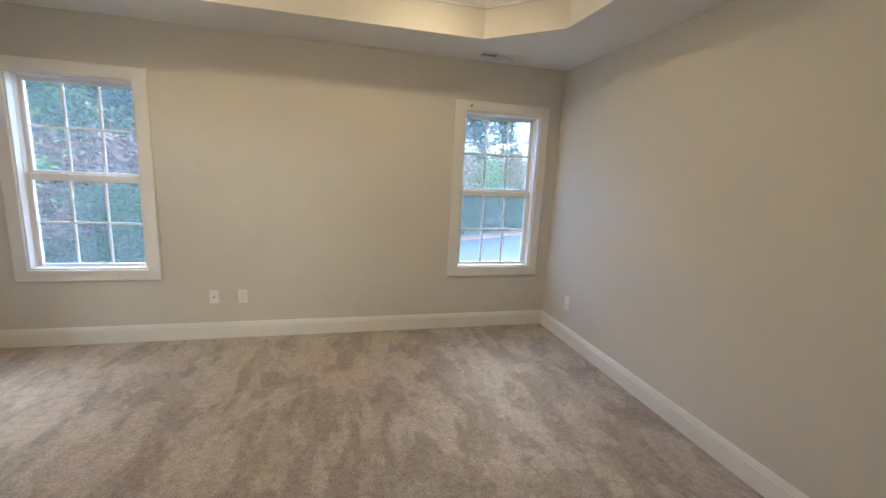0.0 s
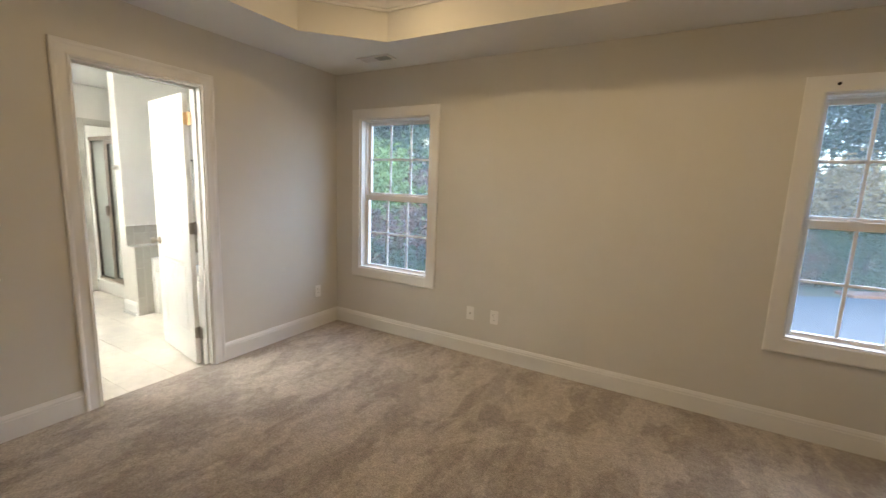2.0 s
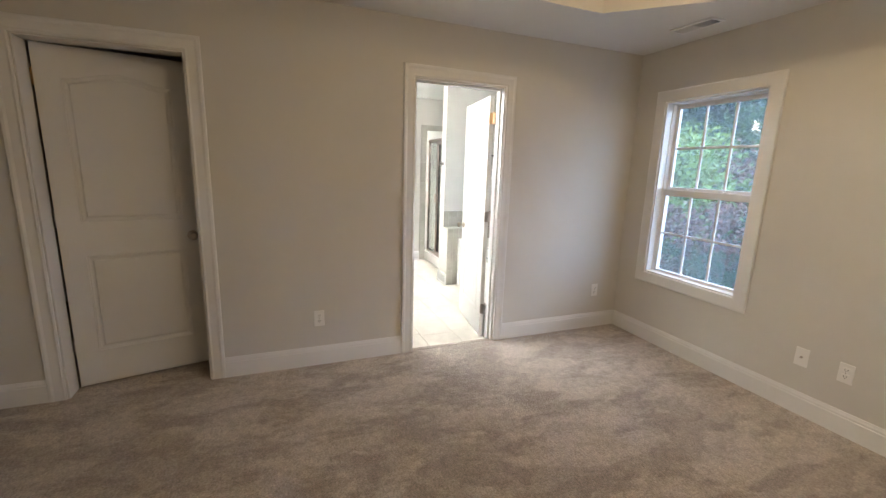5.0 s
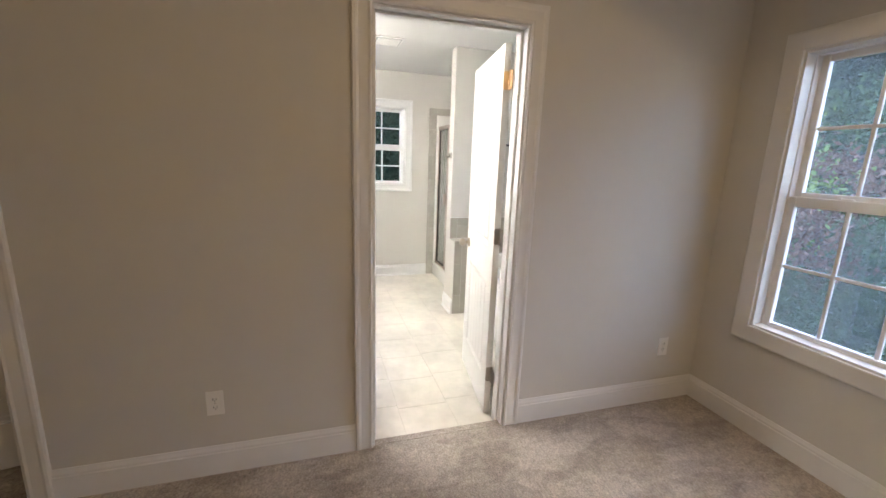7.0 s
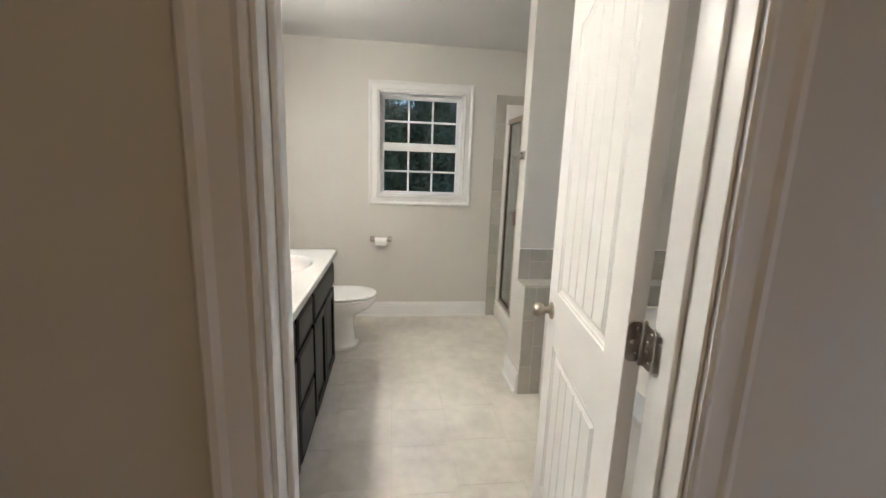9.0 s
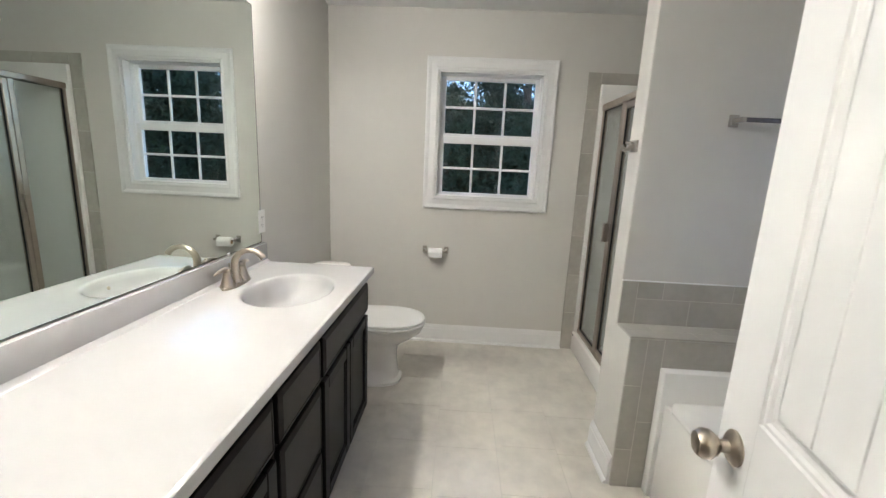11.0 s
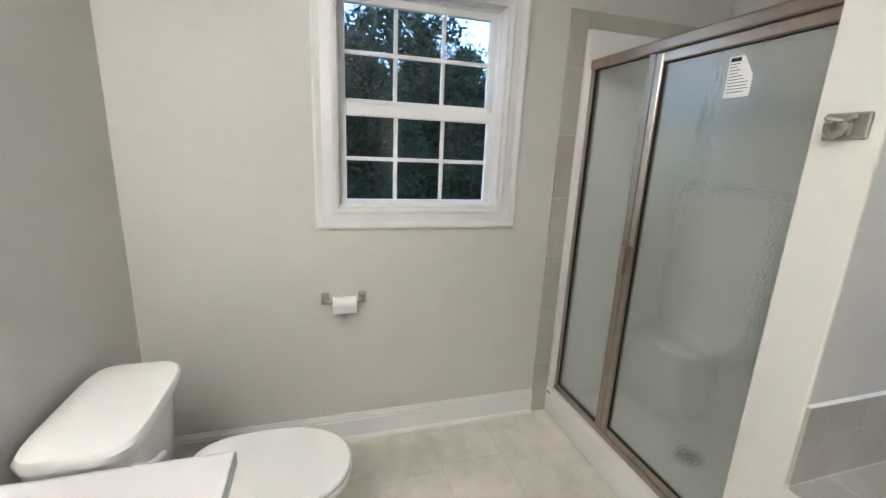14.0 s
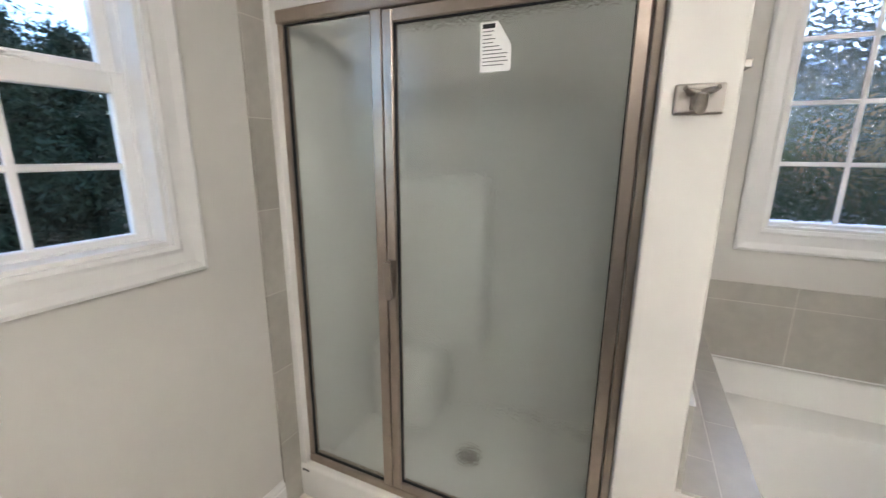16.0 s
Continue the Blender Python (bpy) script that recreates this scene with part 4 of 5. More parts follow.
def front(parent, name, x0, x1, z0, z1, panel):
    """A cabinet front: a slab drawer face with a worn bevel, or a framed door with a sunk panel."""
    y = VY - 0.043
    if panel:
        fr = part(name, rect_frame(bmesh.new(), x0, x1, z0, z1, 0.052, y, y + 0.020, bevel=0.0035), ESPRESSO, parent)
        bm = bmesh.new()
        rect_frame(bm, x0 + 0.050, x1 - 0.050, z0 + 0.050, z1 - 0.050, 0.010, y + 0.004, y + 0.015, bevel=0.004)
        part("moulding", bm, ESPRESSO, fr)
        part("panel", box(x0 + 0.056, y + 0.003, z0 + 0.056, x1 - 0.056, y + 0.009, z1 - 0.056), ESPANEL, fr)
    else:
        fr = part(name, box(x0, y, z0, x1, y + 0.014, z1), ESPRESSO, parent)
        bm = bmesh.new()
        rings = [[bm.verts.new(v) for v in ((x0 + a, y + d, z0 + a), (x1 - a, y + d, z0 + a), (x1 - a, y + d, z1 - a), (x0 + a, y + d, z1 - a))] for a, d in ((0.0, 0.013), (0.001, 0.016), (0.016, 0.0225), (0.019, 0.0225), (0.021, 0.0205))]
        for r0, r1 in zip(rings, rings[1:]):
            for i in range(4):
                bm.faces.new((r0[i], r0[(i + 1) % 4], r1[(i + 1) % 4], r1[i]))
        bm.faces.new(rings[-1])
        part("slab", bm, ESPANEL, fr)


def vanity_unit(x0, x1, kind, label):
    cab = thing("vanity_cabinet", label, "vanity cabinet", None, "vanity cabinets")
    y, z0, z1 = VY - 0.043, 0.07, VTOP - 0.033
    bm = bmesh.new()
    bx(bm, x0, BATH_SOUTH + 0.004, BATH_FLOOR, x0 + 0.016, y - 0.07, z1)
    bx(bm, x1 - 0.016, BATH_SOUTH + 0.004, BATH_FLOOR, x1, y - 0.07, z1)
    bx(bm, x0, y - 0.075, z0, x0 + 0.016, y - 0.018, z1)
    bx(bm, x1 - 0.016, y - 0.075, z0, x1, y - 0.018, z1)
    bx(bm, x0 + 0.016, BATH_SOUTH + 0.006, z0, x1 - 0.016, y - 0.018, z0 + 0.016)
    part("carcass", bm, ESPRESSO, cab)
    part("toe_kick", box(x0, y - 0.092, BATH_FLOOR, x1, y - 0.078, z0, 0.001), ESPRESSO, cab)
    ff = rect_frame(bmesh.new(), x0, x1, z0, z1, 0.038, y - 0.019, y - 0.0005, bevel=0.001)
    bx(ff, x0 + 0.037, y - 0.0185, 0.585, x1 - 0.037, y - 0.001, 0.625)
    part("face_frame", ff, ESPRESSO, cab)
    a, b = x0 + 0.014, x1 - 0.014
    if kind == "sink":
        front(cab, "false_drawer", a, b, 0.612, 0.762, False)
        m = (x0 + x1) / 2
        front(cab, "door", a, m - 0.003, 0.082, 0.592, True)
        front(cab, "door", m + 0.003, b, 0.082, 0.592, True)
    else:
        for f, h in ((0.612, 0.762), (0.352, 0.592), (0.082, 0.332)):
            front(cab, "drawer", a, b, f, h, False)
    return cab


vanity_unit(-2.098, -1.385, "sink", "black-brown wooden sink cabinet with two framed doors")
vanity_unit(-1.385, -1.03, "drawers", "black-brown wooden cabinet with three drawers")
vanity_unit(-1.03, -0.17, "sink", "black-brown wooden sink cabinet with two framed doors")


def wall_mirror():
    mi = thing("wall_mirror", "large frameless plate mirror standing on the backsplash", "mirror")
    x0, x1, z0, z1, y = -2.086, -0.25, VTOP + 0.104, 2.035, BATH_SOUTH
    part("plate", box(x0, y + 0.001, z0, x1, y + 0.005, z1), MIRROR, mi)
    part("edge", rect_frame(bmesh.new(), x0 - 0.0015, x1 + 0.0015, z0 - 0.0015, z1 + 0.0015, 0.0025, y + 0.0005, y + 0.0055, bevel=0), GASKET, mi)
    for x in (x0 + 0.3, x1 - 0.3):
        part("clip", box(x - 0.012, y + 0.001, z0 - 0.006, x + 0.012, y + 0.008, z0 + 0.006, 0.002), PLASTIC, mi)


wall_mirror()


# ---- toilet ----
def toilet():
    cx = -2.572
    to = thing("toilet", "white porcelain toilet with closed lid beside the vanity", "toilet", pose(cx, BATH_SOUTH, BATH_FLOOR) @ Matrix.Diagonal((1, 1, 0.94, 1)))

    def loop(bm, hw, yb, yf, z, p=2.3, n=40, shift=0.0):
        out = []
        cy, hy = (yb + yf) / 2, (yf - yb) / 2
        for i in range(n):
            a = 2 * math.pi * i / n
            c, s = math.cos(a), math.sin(a)
            q = p if s > 0 else p + 1.2
            k = (abs(c) ** q + abs(s) ** q) ** (-1 / q)
            out.append(bm.verts.new((shift + hw * c * k, cy + hy * s * k, z)))
        return out

    def skin(rings, bm):
        n = len(rings[0])
        for r0, r1 in zip(rings, rings[1:]):
            for i in range(n):
                bm.faces.new((r0[i], r0[(i + 1) % n], r1[(i + 1) % n], r1[i]))
        bm.faces.new(rings[0][::-1])
        bm.faces.new(rings[-1])
        return bm

    bm = bmesh.new()
    body = [loop(bm, *v) for v in (
        (0.130, 0.15, 0.665, 0.0, 3), (0.132, 0.15, 0.668, 0.022, 3), (0.123, 0.16, 0.648, 0.04, 2.8), (0.116, 0.17, 0.636, 0.12, 2.6), (0.113, 0.17, 0.632, 0.20, 2.5),
        (0.116, 0.17, 0.640, 0.255, 2.4), (0.132, 0.175, 0.675, 0.29, 2.4), (0.158, 0.18, 0.735, 0.325, 2.3), (0.177, 0.20, 0.785, 0.365, 2.2), (0.184, 0.21, 0.80, 0.395, 2.2), (0.183, 0.21, 0.80, 0.408, 2.2), (0.178, 0.215, 0.793, 0.413, 2.2), (0.15, 0.25, 0.76, 0.4135, 2.2))]
    part("bowl", skin(body, bm), PORCELAIN, to, "", True)
    bm = bmesh.new()
    bx(bm, -0.15, 0.03, 0.24, 0.15, 0.26, 0.41, 0.03, 3)
    part("tank_shelf", bm, PORCELAIN, to, "", True)
    bm = bmesh.new()
    seat = [loop(bm, 0.186, 0.31, 0.806, 0.416, 2.15), loop(bm, 0.193, 0.305, 0.813, 0.422, 2.15), loop(bm, 0.193, 0.305, 0.813, 0.431, 2.15), loop(bm, 0.187, 0.31, 0.807, 0.436, 2.15)]
    part("seat", skin(seat, bm), PORCELAIN, to, "", True)
    bm = bmesh.new()
    lid = [loop(bm, 0.184, 0.31, 0.804, 0.4385, 2.15), loop(bm, 0.191, 0.303, 0.811, 0.442, 2.15), loop(bm, 0.192, 0.302, 0.812, 0.449, 2.15), loop(bm, 0.187, 0.307, 0.806, 0.4555, 2.15), loop(bm, 0.15, 0.34, 0.775, 0.459, 2.15), loop(bm, 0.08, 0.42, 0.70, 0.4605, 2.15)]
    part("lid", skin(lid, bm), PORCELAIN, to, "", True).location.z = 0.005
    for s in (-0.075, 0.075):
        part("lid_hinge", lathe(bmesh.new(), [(0.011, -0.02), (0.013, -0.016), (0.013, 0.016), (0.011, 0.02)], pose(s, 0.30, 0.44, 0, 90), 14), PLASTIC, to, "", True)
    bm = bmesh.new()
    tank = [loop(bm, 0.184, 0.055, 0.240, 0.40, 6, 40, -0.02), loop(bm, 0.190, 0.05, 0.248, 0.42, 6, 40, -0.02), loop(bm, 0.208, 0.045, 0.270, 0.715, 6.5, 40, -0.02)]
    part("tank", skin(tank, bm), PORCELAIN, to, "", True)
    bm = bmesh.new()
    cover = [loop(bm, hw, yb, yf, z, p, 40, -0.02) for hw, yb, yf, z, p in (
        (0.212, 0.042, 0.275, 0.715, 6), (0.223, 0.038, 0.290, 0.721, 5), (0.226, 0.036, 0.293, 0.745, 5), (0.221, 0.041, 0.287, 0.757, 4.6), (0.200, 0.058, 0.262, 0.764, 4), (0.11, 0.105, 0.20, 0.766, 3))]
    part("tank_lid", skin(cover, bm), PORCELAIN, to, "", True)
    lev = tube(bmesh.new(), [(0.135, 0.255, 0.650), (0.135, 0.285, 0.650), (0.125, 0.296, 0.646), (0.10, 0.300, 0.636), (0.06, 0.300, 0.622)], [0.014, 0.010, 0.009, 0.008, 0.010])
    part("flush_lever", lev, PLASTIC, to, "white flush lever", True)
    part("bolt_cap", lathe(bmesh.new(), [(0.014, 0), (0.013, 0.010), (0.006, 0.014)], pose(0.128, 0.36, 0.022), 12), PLASTIC, to, "", True)
    sup = tube(bmesh.new(), [(0.20, 0.01, 0.15), (0.20, 0.05, 0.15), (0.185, 0.09, 0.25), (0.17, 0.11, 0.41)], 0.006)
    part("supply_line", sup, STEEL, to, "", True)


toilet()


# ---- wall fittings of the bathroom ----
def square_post(bm, m, w=0.030, h=0.048, reach=0.045):
    """A stepped square mounting post standing out along local -y."""
    a = bmesh.new()
    bx(a, -w / 2, -0.007, -h / 2, w / 2, 0, h / 2, 0.003, 2)
    bx(a, -w / 2 + 0.006, -0.016, -h / 2 + 0.008, w / 2 - 0.006, -0.005, h / 2 - 0.008, 0.003, 2)
    bx(a, -0.009, -reach, -0.010, 0.009, -0.012, 0.010, 0.003, 2)
    bmesh.ops.transform(a, matrix=m, verts=a.verts)
    return a


def paper_holder():
    m = pose(BATH_WEST, -1.96, 0.722, 0, 0, 90)
    ph = thing("toilet_paper_holder", "satin nickel toilet paper holder on the wall", "paper holder", m)
    for x in (-0.083, 0.083):
        part("post", square_post(bmesh.new(), pose(x, 0, 0), 0.034, 0.055, 0.058), STEEL, ph)
    part("rod", tube(bmesh.new(), [(-0.078, -0.048, -0.004), (0.078, -0.048, -0.004)], 0.0075), STEEL, ph, "", True)
    roll = thing("toilet_paper_roll", "white toilet paper roll hanging on the holder rod", "toilet paper", m)
    bm = bmesh.new()
    n, prof = 36, [(0.019, -0.052), (0.034, -0.0525), (0.0365, -0.051), (0.0365, 0.051), (0.034, 0.0525), (0.019, 0.052)]
    mm = pose(0, -0.048, -0.016, 0, 90)
    rings = [[bm.verts.new(mm @ Vector((r * math.cos(2 * math.pi * i / n), r * math.sin(2 * math.pi * i / n), z))) for i in range(n)] for r, z in prof]
    for a, b in zip(rings, rings[1:] + rings[:1]):
        for i in range(n):
            bm.faces.new((a[i], a[(i + 1) % n], b[(i + 1) % n], b[i]))
    part("paper", bm, PAPER, roll, "", True)
    part("core", lathe(bmesh.new(), [(0.0188, -0.051), (0.0188, 0.051)], mm, 24), CARD, roll)
    part("loose_sheet", box(-0.051, -0.0852, -0.046, 0.051, -0.0843, -0.014), PAPER, roll)


paper_holder()


def robe_hook():
    hk = thing("robe_hook", "satin nickel robe hook on the partition end", "robe hook", pose(-1.965, -1.045, 1.482))
    bm = bmesh.new()
    bx(bm, -0.039, -0.008, -0.026, 0.039, 0, 0.026, 0.004, 2)
    part("plate", bm, STEEL, hk)
    bm = bmesh.new()
    bx(bm, -0.013, -0.020, -0.020, 0.013, -0.006, 0.010, 0.005, 2)
    tube(bm, [(0, -0.014, 0.002), (0, -0.026, -0.012), (0, -0.040, -0.018), (0, -0.052, -0.010), (0, -0.056, 0.004)], [0.012, 0.010, 0.0095, 0.009, 0.007])
    for e in (-1, 1):
        tube(bm, [(0, -0.012, 0.008), (e * 0.011, -0.018, 0.011), (e * 0.020, -0.024, 0.013), (e * 0.025, -0.030, 0.016)], [0.007, 0.006, 0.005, 0.0045])
    part("hook", bm, STEEL, hk, "", True)


robe_hook()


def towel_bar():
    m = pose(-1.905, -0.44, 1.595, 0, 0, 90)
    tb = thing("towel_bar", "satin nickel towel bar on the wall over the tub", "towel bar", m)
    for x in (-0.245, 0.245):
        part("post", square_post(bmesh.new(), pose(x, 0, 0), 0.040, 0.05, 0.072), STEEL, tb)
    part("bar", tube(bmesh.new(), [(-0.245, -0.062, 0), (0.245, -0.062, 0)], 0.0095), DARKSTEEL, tb, "", True)


towel_bar()


def wall_plate(m, kind, label):
    """Electrical plates; local -y is out of the wall."""
    pl = thing("wall_outlet" if kind != "switch" else "wall_switch", label, "outlet" if kind != "switch" else "switch", m, "wall plates")
    part("plate", box(-0.035, -0.006, -0.0575, 0.035, 0, 0.0575, 0.0025, 2), PLASTIC, pl)
    if kind == "duplex":
        for dz in (-0.0195, 0.0195):
            r = part("receptacle", box(-0.0165, -0.0078, dz - 0.0145, 0.0165, -0.005, dz + 0.0145, 0.0015), PLASTIC, pl)
            for dx in (-0.0065, 0.0065):
                part("slot", box(dx - 0.0012, -0.0084, dz - 0.002, dx + 0.0012, -0.0076, dz + 0.007), DARK, r)
            part("slot", lathe(bmesh.new(), [(0.0024, 0), (0.0024, 0.0006)], pose(0, -0.0077, dz - 0.008, 90), 8), DARK, r)
        part("screw", lathe(bmesh.new(), [(0.003, 0), (0.002, 0.001)], pose(0, -0.006, 0, 90), 8), STEEL, pl)
    elif kind == "cable":
        part("jack", lathe(bmesh.new(), [(0.008, 0), (0.008, 0.002), (0.005, 0.003), (0.005, 0.010)], pose(0, -0.006, 0, 90), 12), STEEL, pl)
        for dz in (-0.042, 0.042):
            part("screw", lathe(bmesh.new(), [(0.003, 0), (0.002, 0.001)], pose(0, -0.006, dz, 90), 8), PLASTIC, pl)
    else:
        part("rocker", box(-0.0165, -0.0085, -0.033, 0.0165, -0.005, 0.033, 0.002), PLASTIC, pl)
    return pl


wall_plate(pose(-2.098, BATH_SOUTH, 1.047, 0, 0, 180), "duplex", "white duplex outlet beside the mirror")
wall_plate(pose(1.534, 0, 0.362), "cable", "white cable plate with one jack on the wall")
wall_plate(pose(1.752, 0, 0.362), "duplex", "white duplex outlet low on the wall")
wall_plate(pose(0, -2.731, 0.352, 0, 0, 90), "duplex", "white duplex outlet low beside the bathroom door")
wall_plate(pose(0, -0.264, 0.36, 0, 0, 90), "duplex", "white duplex outlet low near the corner")
wall_plate(pose(EAST, -0.445, 0.362, 0, 0, -90), "duplex", "white duplex outlet low near the window")


# ---- ceiling vents ----
def floor_register(x, y):
    v = thing("ceiling_register", "white two-way metal air register in the ceiling border", "air vent", pose(x, y, CEILING, 180), "ceiling registers")
    part("frame", rect_frame(bmesh.new(), -0.155, 0.155, -0.065, 0.065, 0.018, -0.011, 0.0, bevel=0.002) , PLASTIC, v).matrix_local = pose(0, 0, 0, -90)
    # Dark sheet for the shade between the slats; the ceiling has no hole.
    part("gap_shade", box(-0.14, -0.05, 0.0005, 0.14, 0.05, 0.0015), DARK, v)
    for k in range(16):
        xx = -0.127 + 0.254 * (k + 0.5) / 16
        tilt = 55 if k < 8 else -55
        bm = box(-0.0068, -0.047, -0.0005, 0.0068, 0.047, 0.0005)
        part("slat", bm, PLASTIC, v).matrix_local = pose(xx, 0, 0.0075, 0, tilt, 0)
    return v


floor_register(0.715, -0.29)
floor_register(3.79, -0.225)


def exhaust_fan():
    v = thing("exhaust_fan", "white plastic bathroom exhaust fan grille in the ceiling", "exhaust fan", pose(-1.98, -1.65, CEILING, 180))
    part("cover", box(-0.125, -0.125, 0, 0.125, 0.125, 0.012, 0.006, 2), PLASTIC, v)
    for k in range(9):
        x = -0.09 + k * 0.0225
        part("slat", box(x - 0.007, -0.10, 0.010, x + 0.007, 0.10, 0.018, 0.002), PLASTIC, v)
    # Grey sheet over the solid cover, as shade in the slat gaps.
    part("gap_shade", box(-0.105, -0.105, 0.0121, 0.105, 0.105, 0.0128), INK, v)


exhaust_fan()

# ---- floor tiles of the bathroom ----
row, y = 0, -2.7625
while y < -0.75:
    y1 = y + 0.305
    x = BATH_WEST - (0.035, 0.0)[row % 2]
    while x < -0.05:
        x1 = x + 0.32
        a, b = max(x, BATH_WEST), min(x1, -0.05)
        c, d = max(y, BATH_SOUTH), min(y1, -0.0)
        if b - a > 0.01:
            tile(bath_floor, a, c, BATH_FLOOR - 0.006, b, d, BATH_FLOOR, FLOORTILE, 0.0008)
        x = x1
    y, row = y1, row + 1

# ---- vanity light and added bedroom fill lights ----
def fill_bowl():
    # Unseen bowl, added for the bedroom's warm light; its form is made up.
    lamp = thing("ceiling_light", "unseen glass bowl added under the tray as warm fill light", "ceiling light", pose(2.29, -2.15, TRAY_TOP))
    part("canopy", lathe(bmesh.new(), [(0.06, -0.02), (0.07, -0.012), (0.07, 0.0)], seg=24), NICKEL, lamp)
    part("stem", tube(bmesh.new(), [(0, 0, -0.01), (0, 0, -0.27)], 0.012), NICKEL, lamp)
    part("shade", lathe(bmesh.new(), [(0.02, -0.44), (0.08, -0.43), (0.13, -0.40), (0.155, -0.36), (0.15, -0.30), (0.05, -0.265)], seg=32), BOWL_FILL_GLOW, lamp, "glowing bowl of the added fill light", True)


def fill_disc(x, y, lit):
    """Added out-of-view disc; the pair near the windows lights the walls, the other stays off."""
    lamp = thing("ceiling_disc_light", ("lit" if lit else "unlit") + " white round disc light added out of view in the tray ceiling", "ceiling light", pose(x, y, TRAY_TOP), "tray disc lights")
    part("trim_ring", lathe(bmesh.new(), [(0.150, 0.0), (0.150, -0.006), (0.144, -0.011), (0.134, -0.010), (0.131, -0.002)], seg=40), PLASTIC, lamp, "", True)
    part("diffuser", lathe(bmesh.new(), [(0.130, -0.0025), (0.130, -0.009), (0.124, -0.012)], seg=40), DISC_FILL_GLOW if lit else PLASTIC, lamp, "glowing diffuser of the added fill light" if lit else "")


def vanity_light(x):
    """Bar with four bell shades, open below round a bulb."""
    lamp = thing("vanity_light", "four-shade nickel wall light glowing above the mirror", "wall light", pose(x, BATH_SOUTH, 2.285))
    part("back_plate", box(-0.74, 0.0, -0.045, 0.74, 0.022, 0.045, 0.008, 2), NICKEL, lamp)
    bell = [(0.018, -0.006), (0.030, -0.014), (0.044, -0.050), (0.056, -0.100), (0.066, -0.135)]
    for dx in (-0.66, -0.22, 0.22, 0.66):
        arm = tube(bmesh.new(), [(dx, 0.02, 0), (dx, 0.08, 0.012), (dx, 0.13, 0.005), (dx, 0.14, -0.02)], 0.008)
        part("arm", arm, NICKEL, lamp, "", True)
        part("socket", lathe(bmesh.new(), [(0.016, -0.075), (0.018, -0.03), (0.022, -0.02), (0.022, -0.01)], pose(dx, 0.14, -0.02), 16), NICKEL, lamp, "", True)
        shell = [(r - 0.003, z - 0.003) for r, z in bell[:-1]] + [(0.0635, -0.136), (0.066, -0.136)] + bell[::-1]
        part("shade", lathe(bmesh.new(), shell, pose(dx, 0.14, -0.015), 24), SHADE, lamp, "glowing frosted glass shade", True)
        globe = [(0.012, -0.078), (0.024, -0.088), (0.031, -0.104), (0.032, -0.116), (0.027, -0.132), (0.016, -0.142), (0.004, -0.145)]
        part("bulb", lathe(bmesh.new(), globe, pose(dx, 0.14, -0.015), 20), BULB, lamp, "glowing round bulb", True)


fill_bowl()
# Made-up discs: the lit pair shapes the light on the north wall.
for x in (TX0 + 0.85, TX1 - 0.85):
    fill_disc(x, TY0 + 0.55, False)
    fill_disc(x, TY1 - 0.55, True)
vanity_light(-1.17)


# ---- outside ----
def leaf_material(name, dark, light):
    m = bpy.data.materials.new(name)
    m.use_nodes = True
    n, l = m.node_tree.nodes, m.node_tree.links
    b = n["Principled BSDF"]
    geo = n.new("ShaderNodeNewGeometry")
    ramp = n.new("ShaderNodeValToRGB")
    ramp.color_ramp.elements[0].color, ramp.color_ramp.elements[1].color = (*dark, 1), (*light, 1)
    l.new(geo.outputs["Random Per Island"], ramp.inputs["Fac"])
    l.new(ramp.outputs["Color"], b.inputs["Base Color"])
    b.inputs["Roughness"].default_value = 0.7
    b.inputs["Specular IOR Level"].default_value = 0.2
    return m


GROUND = material("leaf_litter_ground", (0.10, 0.11, 0.045), 0.95, second=(0.14, 0.085, 0.045), scale=0.35, bump=0.5, bump_scale=8)
ASPHALT = material("wet_asphalt", (0.075, 0.082, 0.09), 0.6, var=0.15, scale=2, bump=0.2, bump_scale=90)
CLAY = material("red_clay", (0.32, 0.13, 0.07), 0.95, var=0.2, scale=2, bump=0.4, bump_scale=20)
BARK = material("pine_bark", (0.10, 0.075, 0.055), 0.95, var=0.35, scale=3, bump=0.6, bump_scale=25)
LEAF = {"pine": leaf_material("pine_needles", (0.013, 0.026, 0.013), (0.039, 0.062, 0.031)),
        "green": leaf_material("green_leaves", (0.029, 0.052, 0.016), (0.081, 0.113, 0.037)),
        "yellow": leaf_material("yellow_green_leaves", (0.151, 0.198, 0.047), (0.283, 0.330, 0.085)),
        "orange": leaf_material("orange_leaves", (0.254, 0.147, 0.061), (0.406, 0.264, 0.122)),
        "red": leaf_material("red_brown_leaves", (0.136, 0.061, 0.038), (0.305, 0.153, 0.100))}
GZ = -3.0
solid("ground", box(-400, -400, GZ - 0.2, 400, 400, GZ), GROUND, "rough lawn and leaf litter around the house", "ground")
road = solid("road", box(-6.0, -11.0, -0.1, 45, 0.0, 0.02), ASPHALT, "wet grey asphalt road in front of the trees", "road")
road.matrix_world = pose(8.7, 21.2, GZ, 0, 0, 28)
bank = solid("bank", box(2.0, 0.02, -0.1, 45, 1.0, 0.15, 0.05, 2), CLAY, "low bank of bare red clay beside the road", "earth bank")
bank.matrix_world = pose(8.7, 21.2, GZ, 0, 0, 28)
GEN = np.random.default_rng(7)


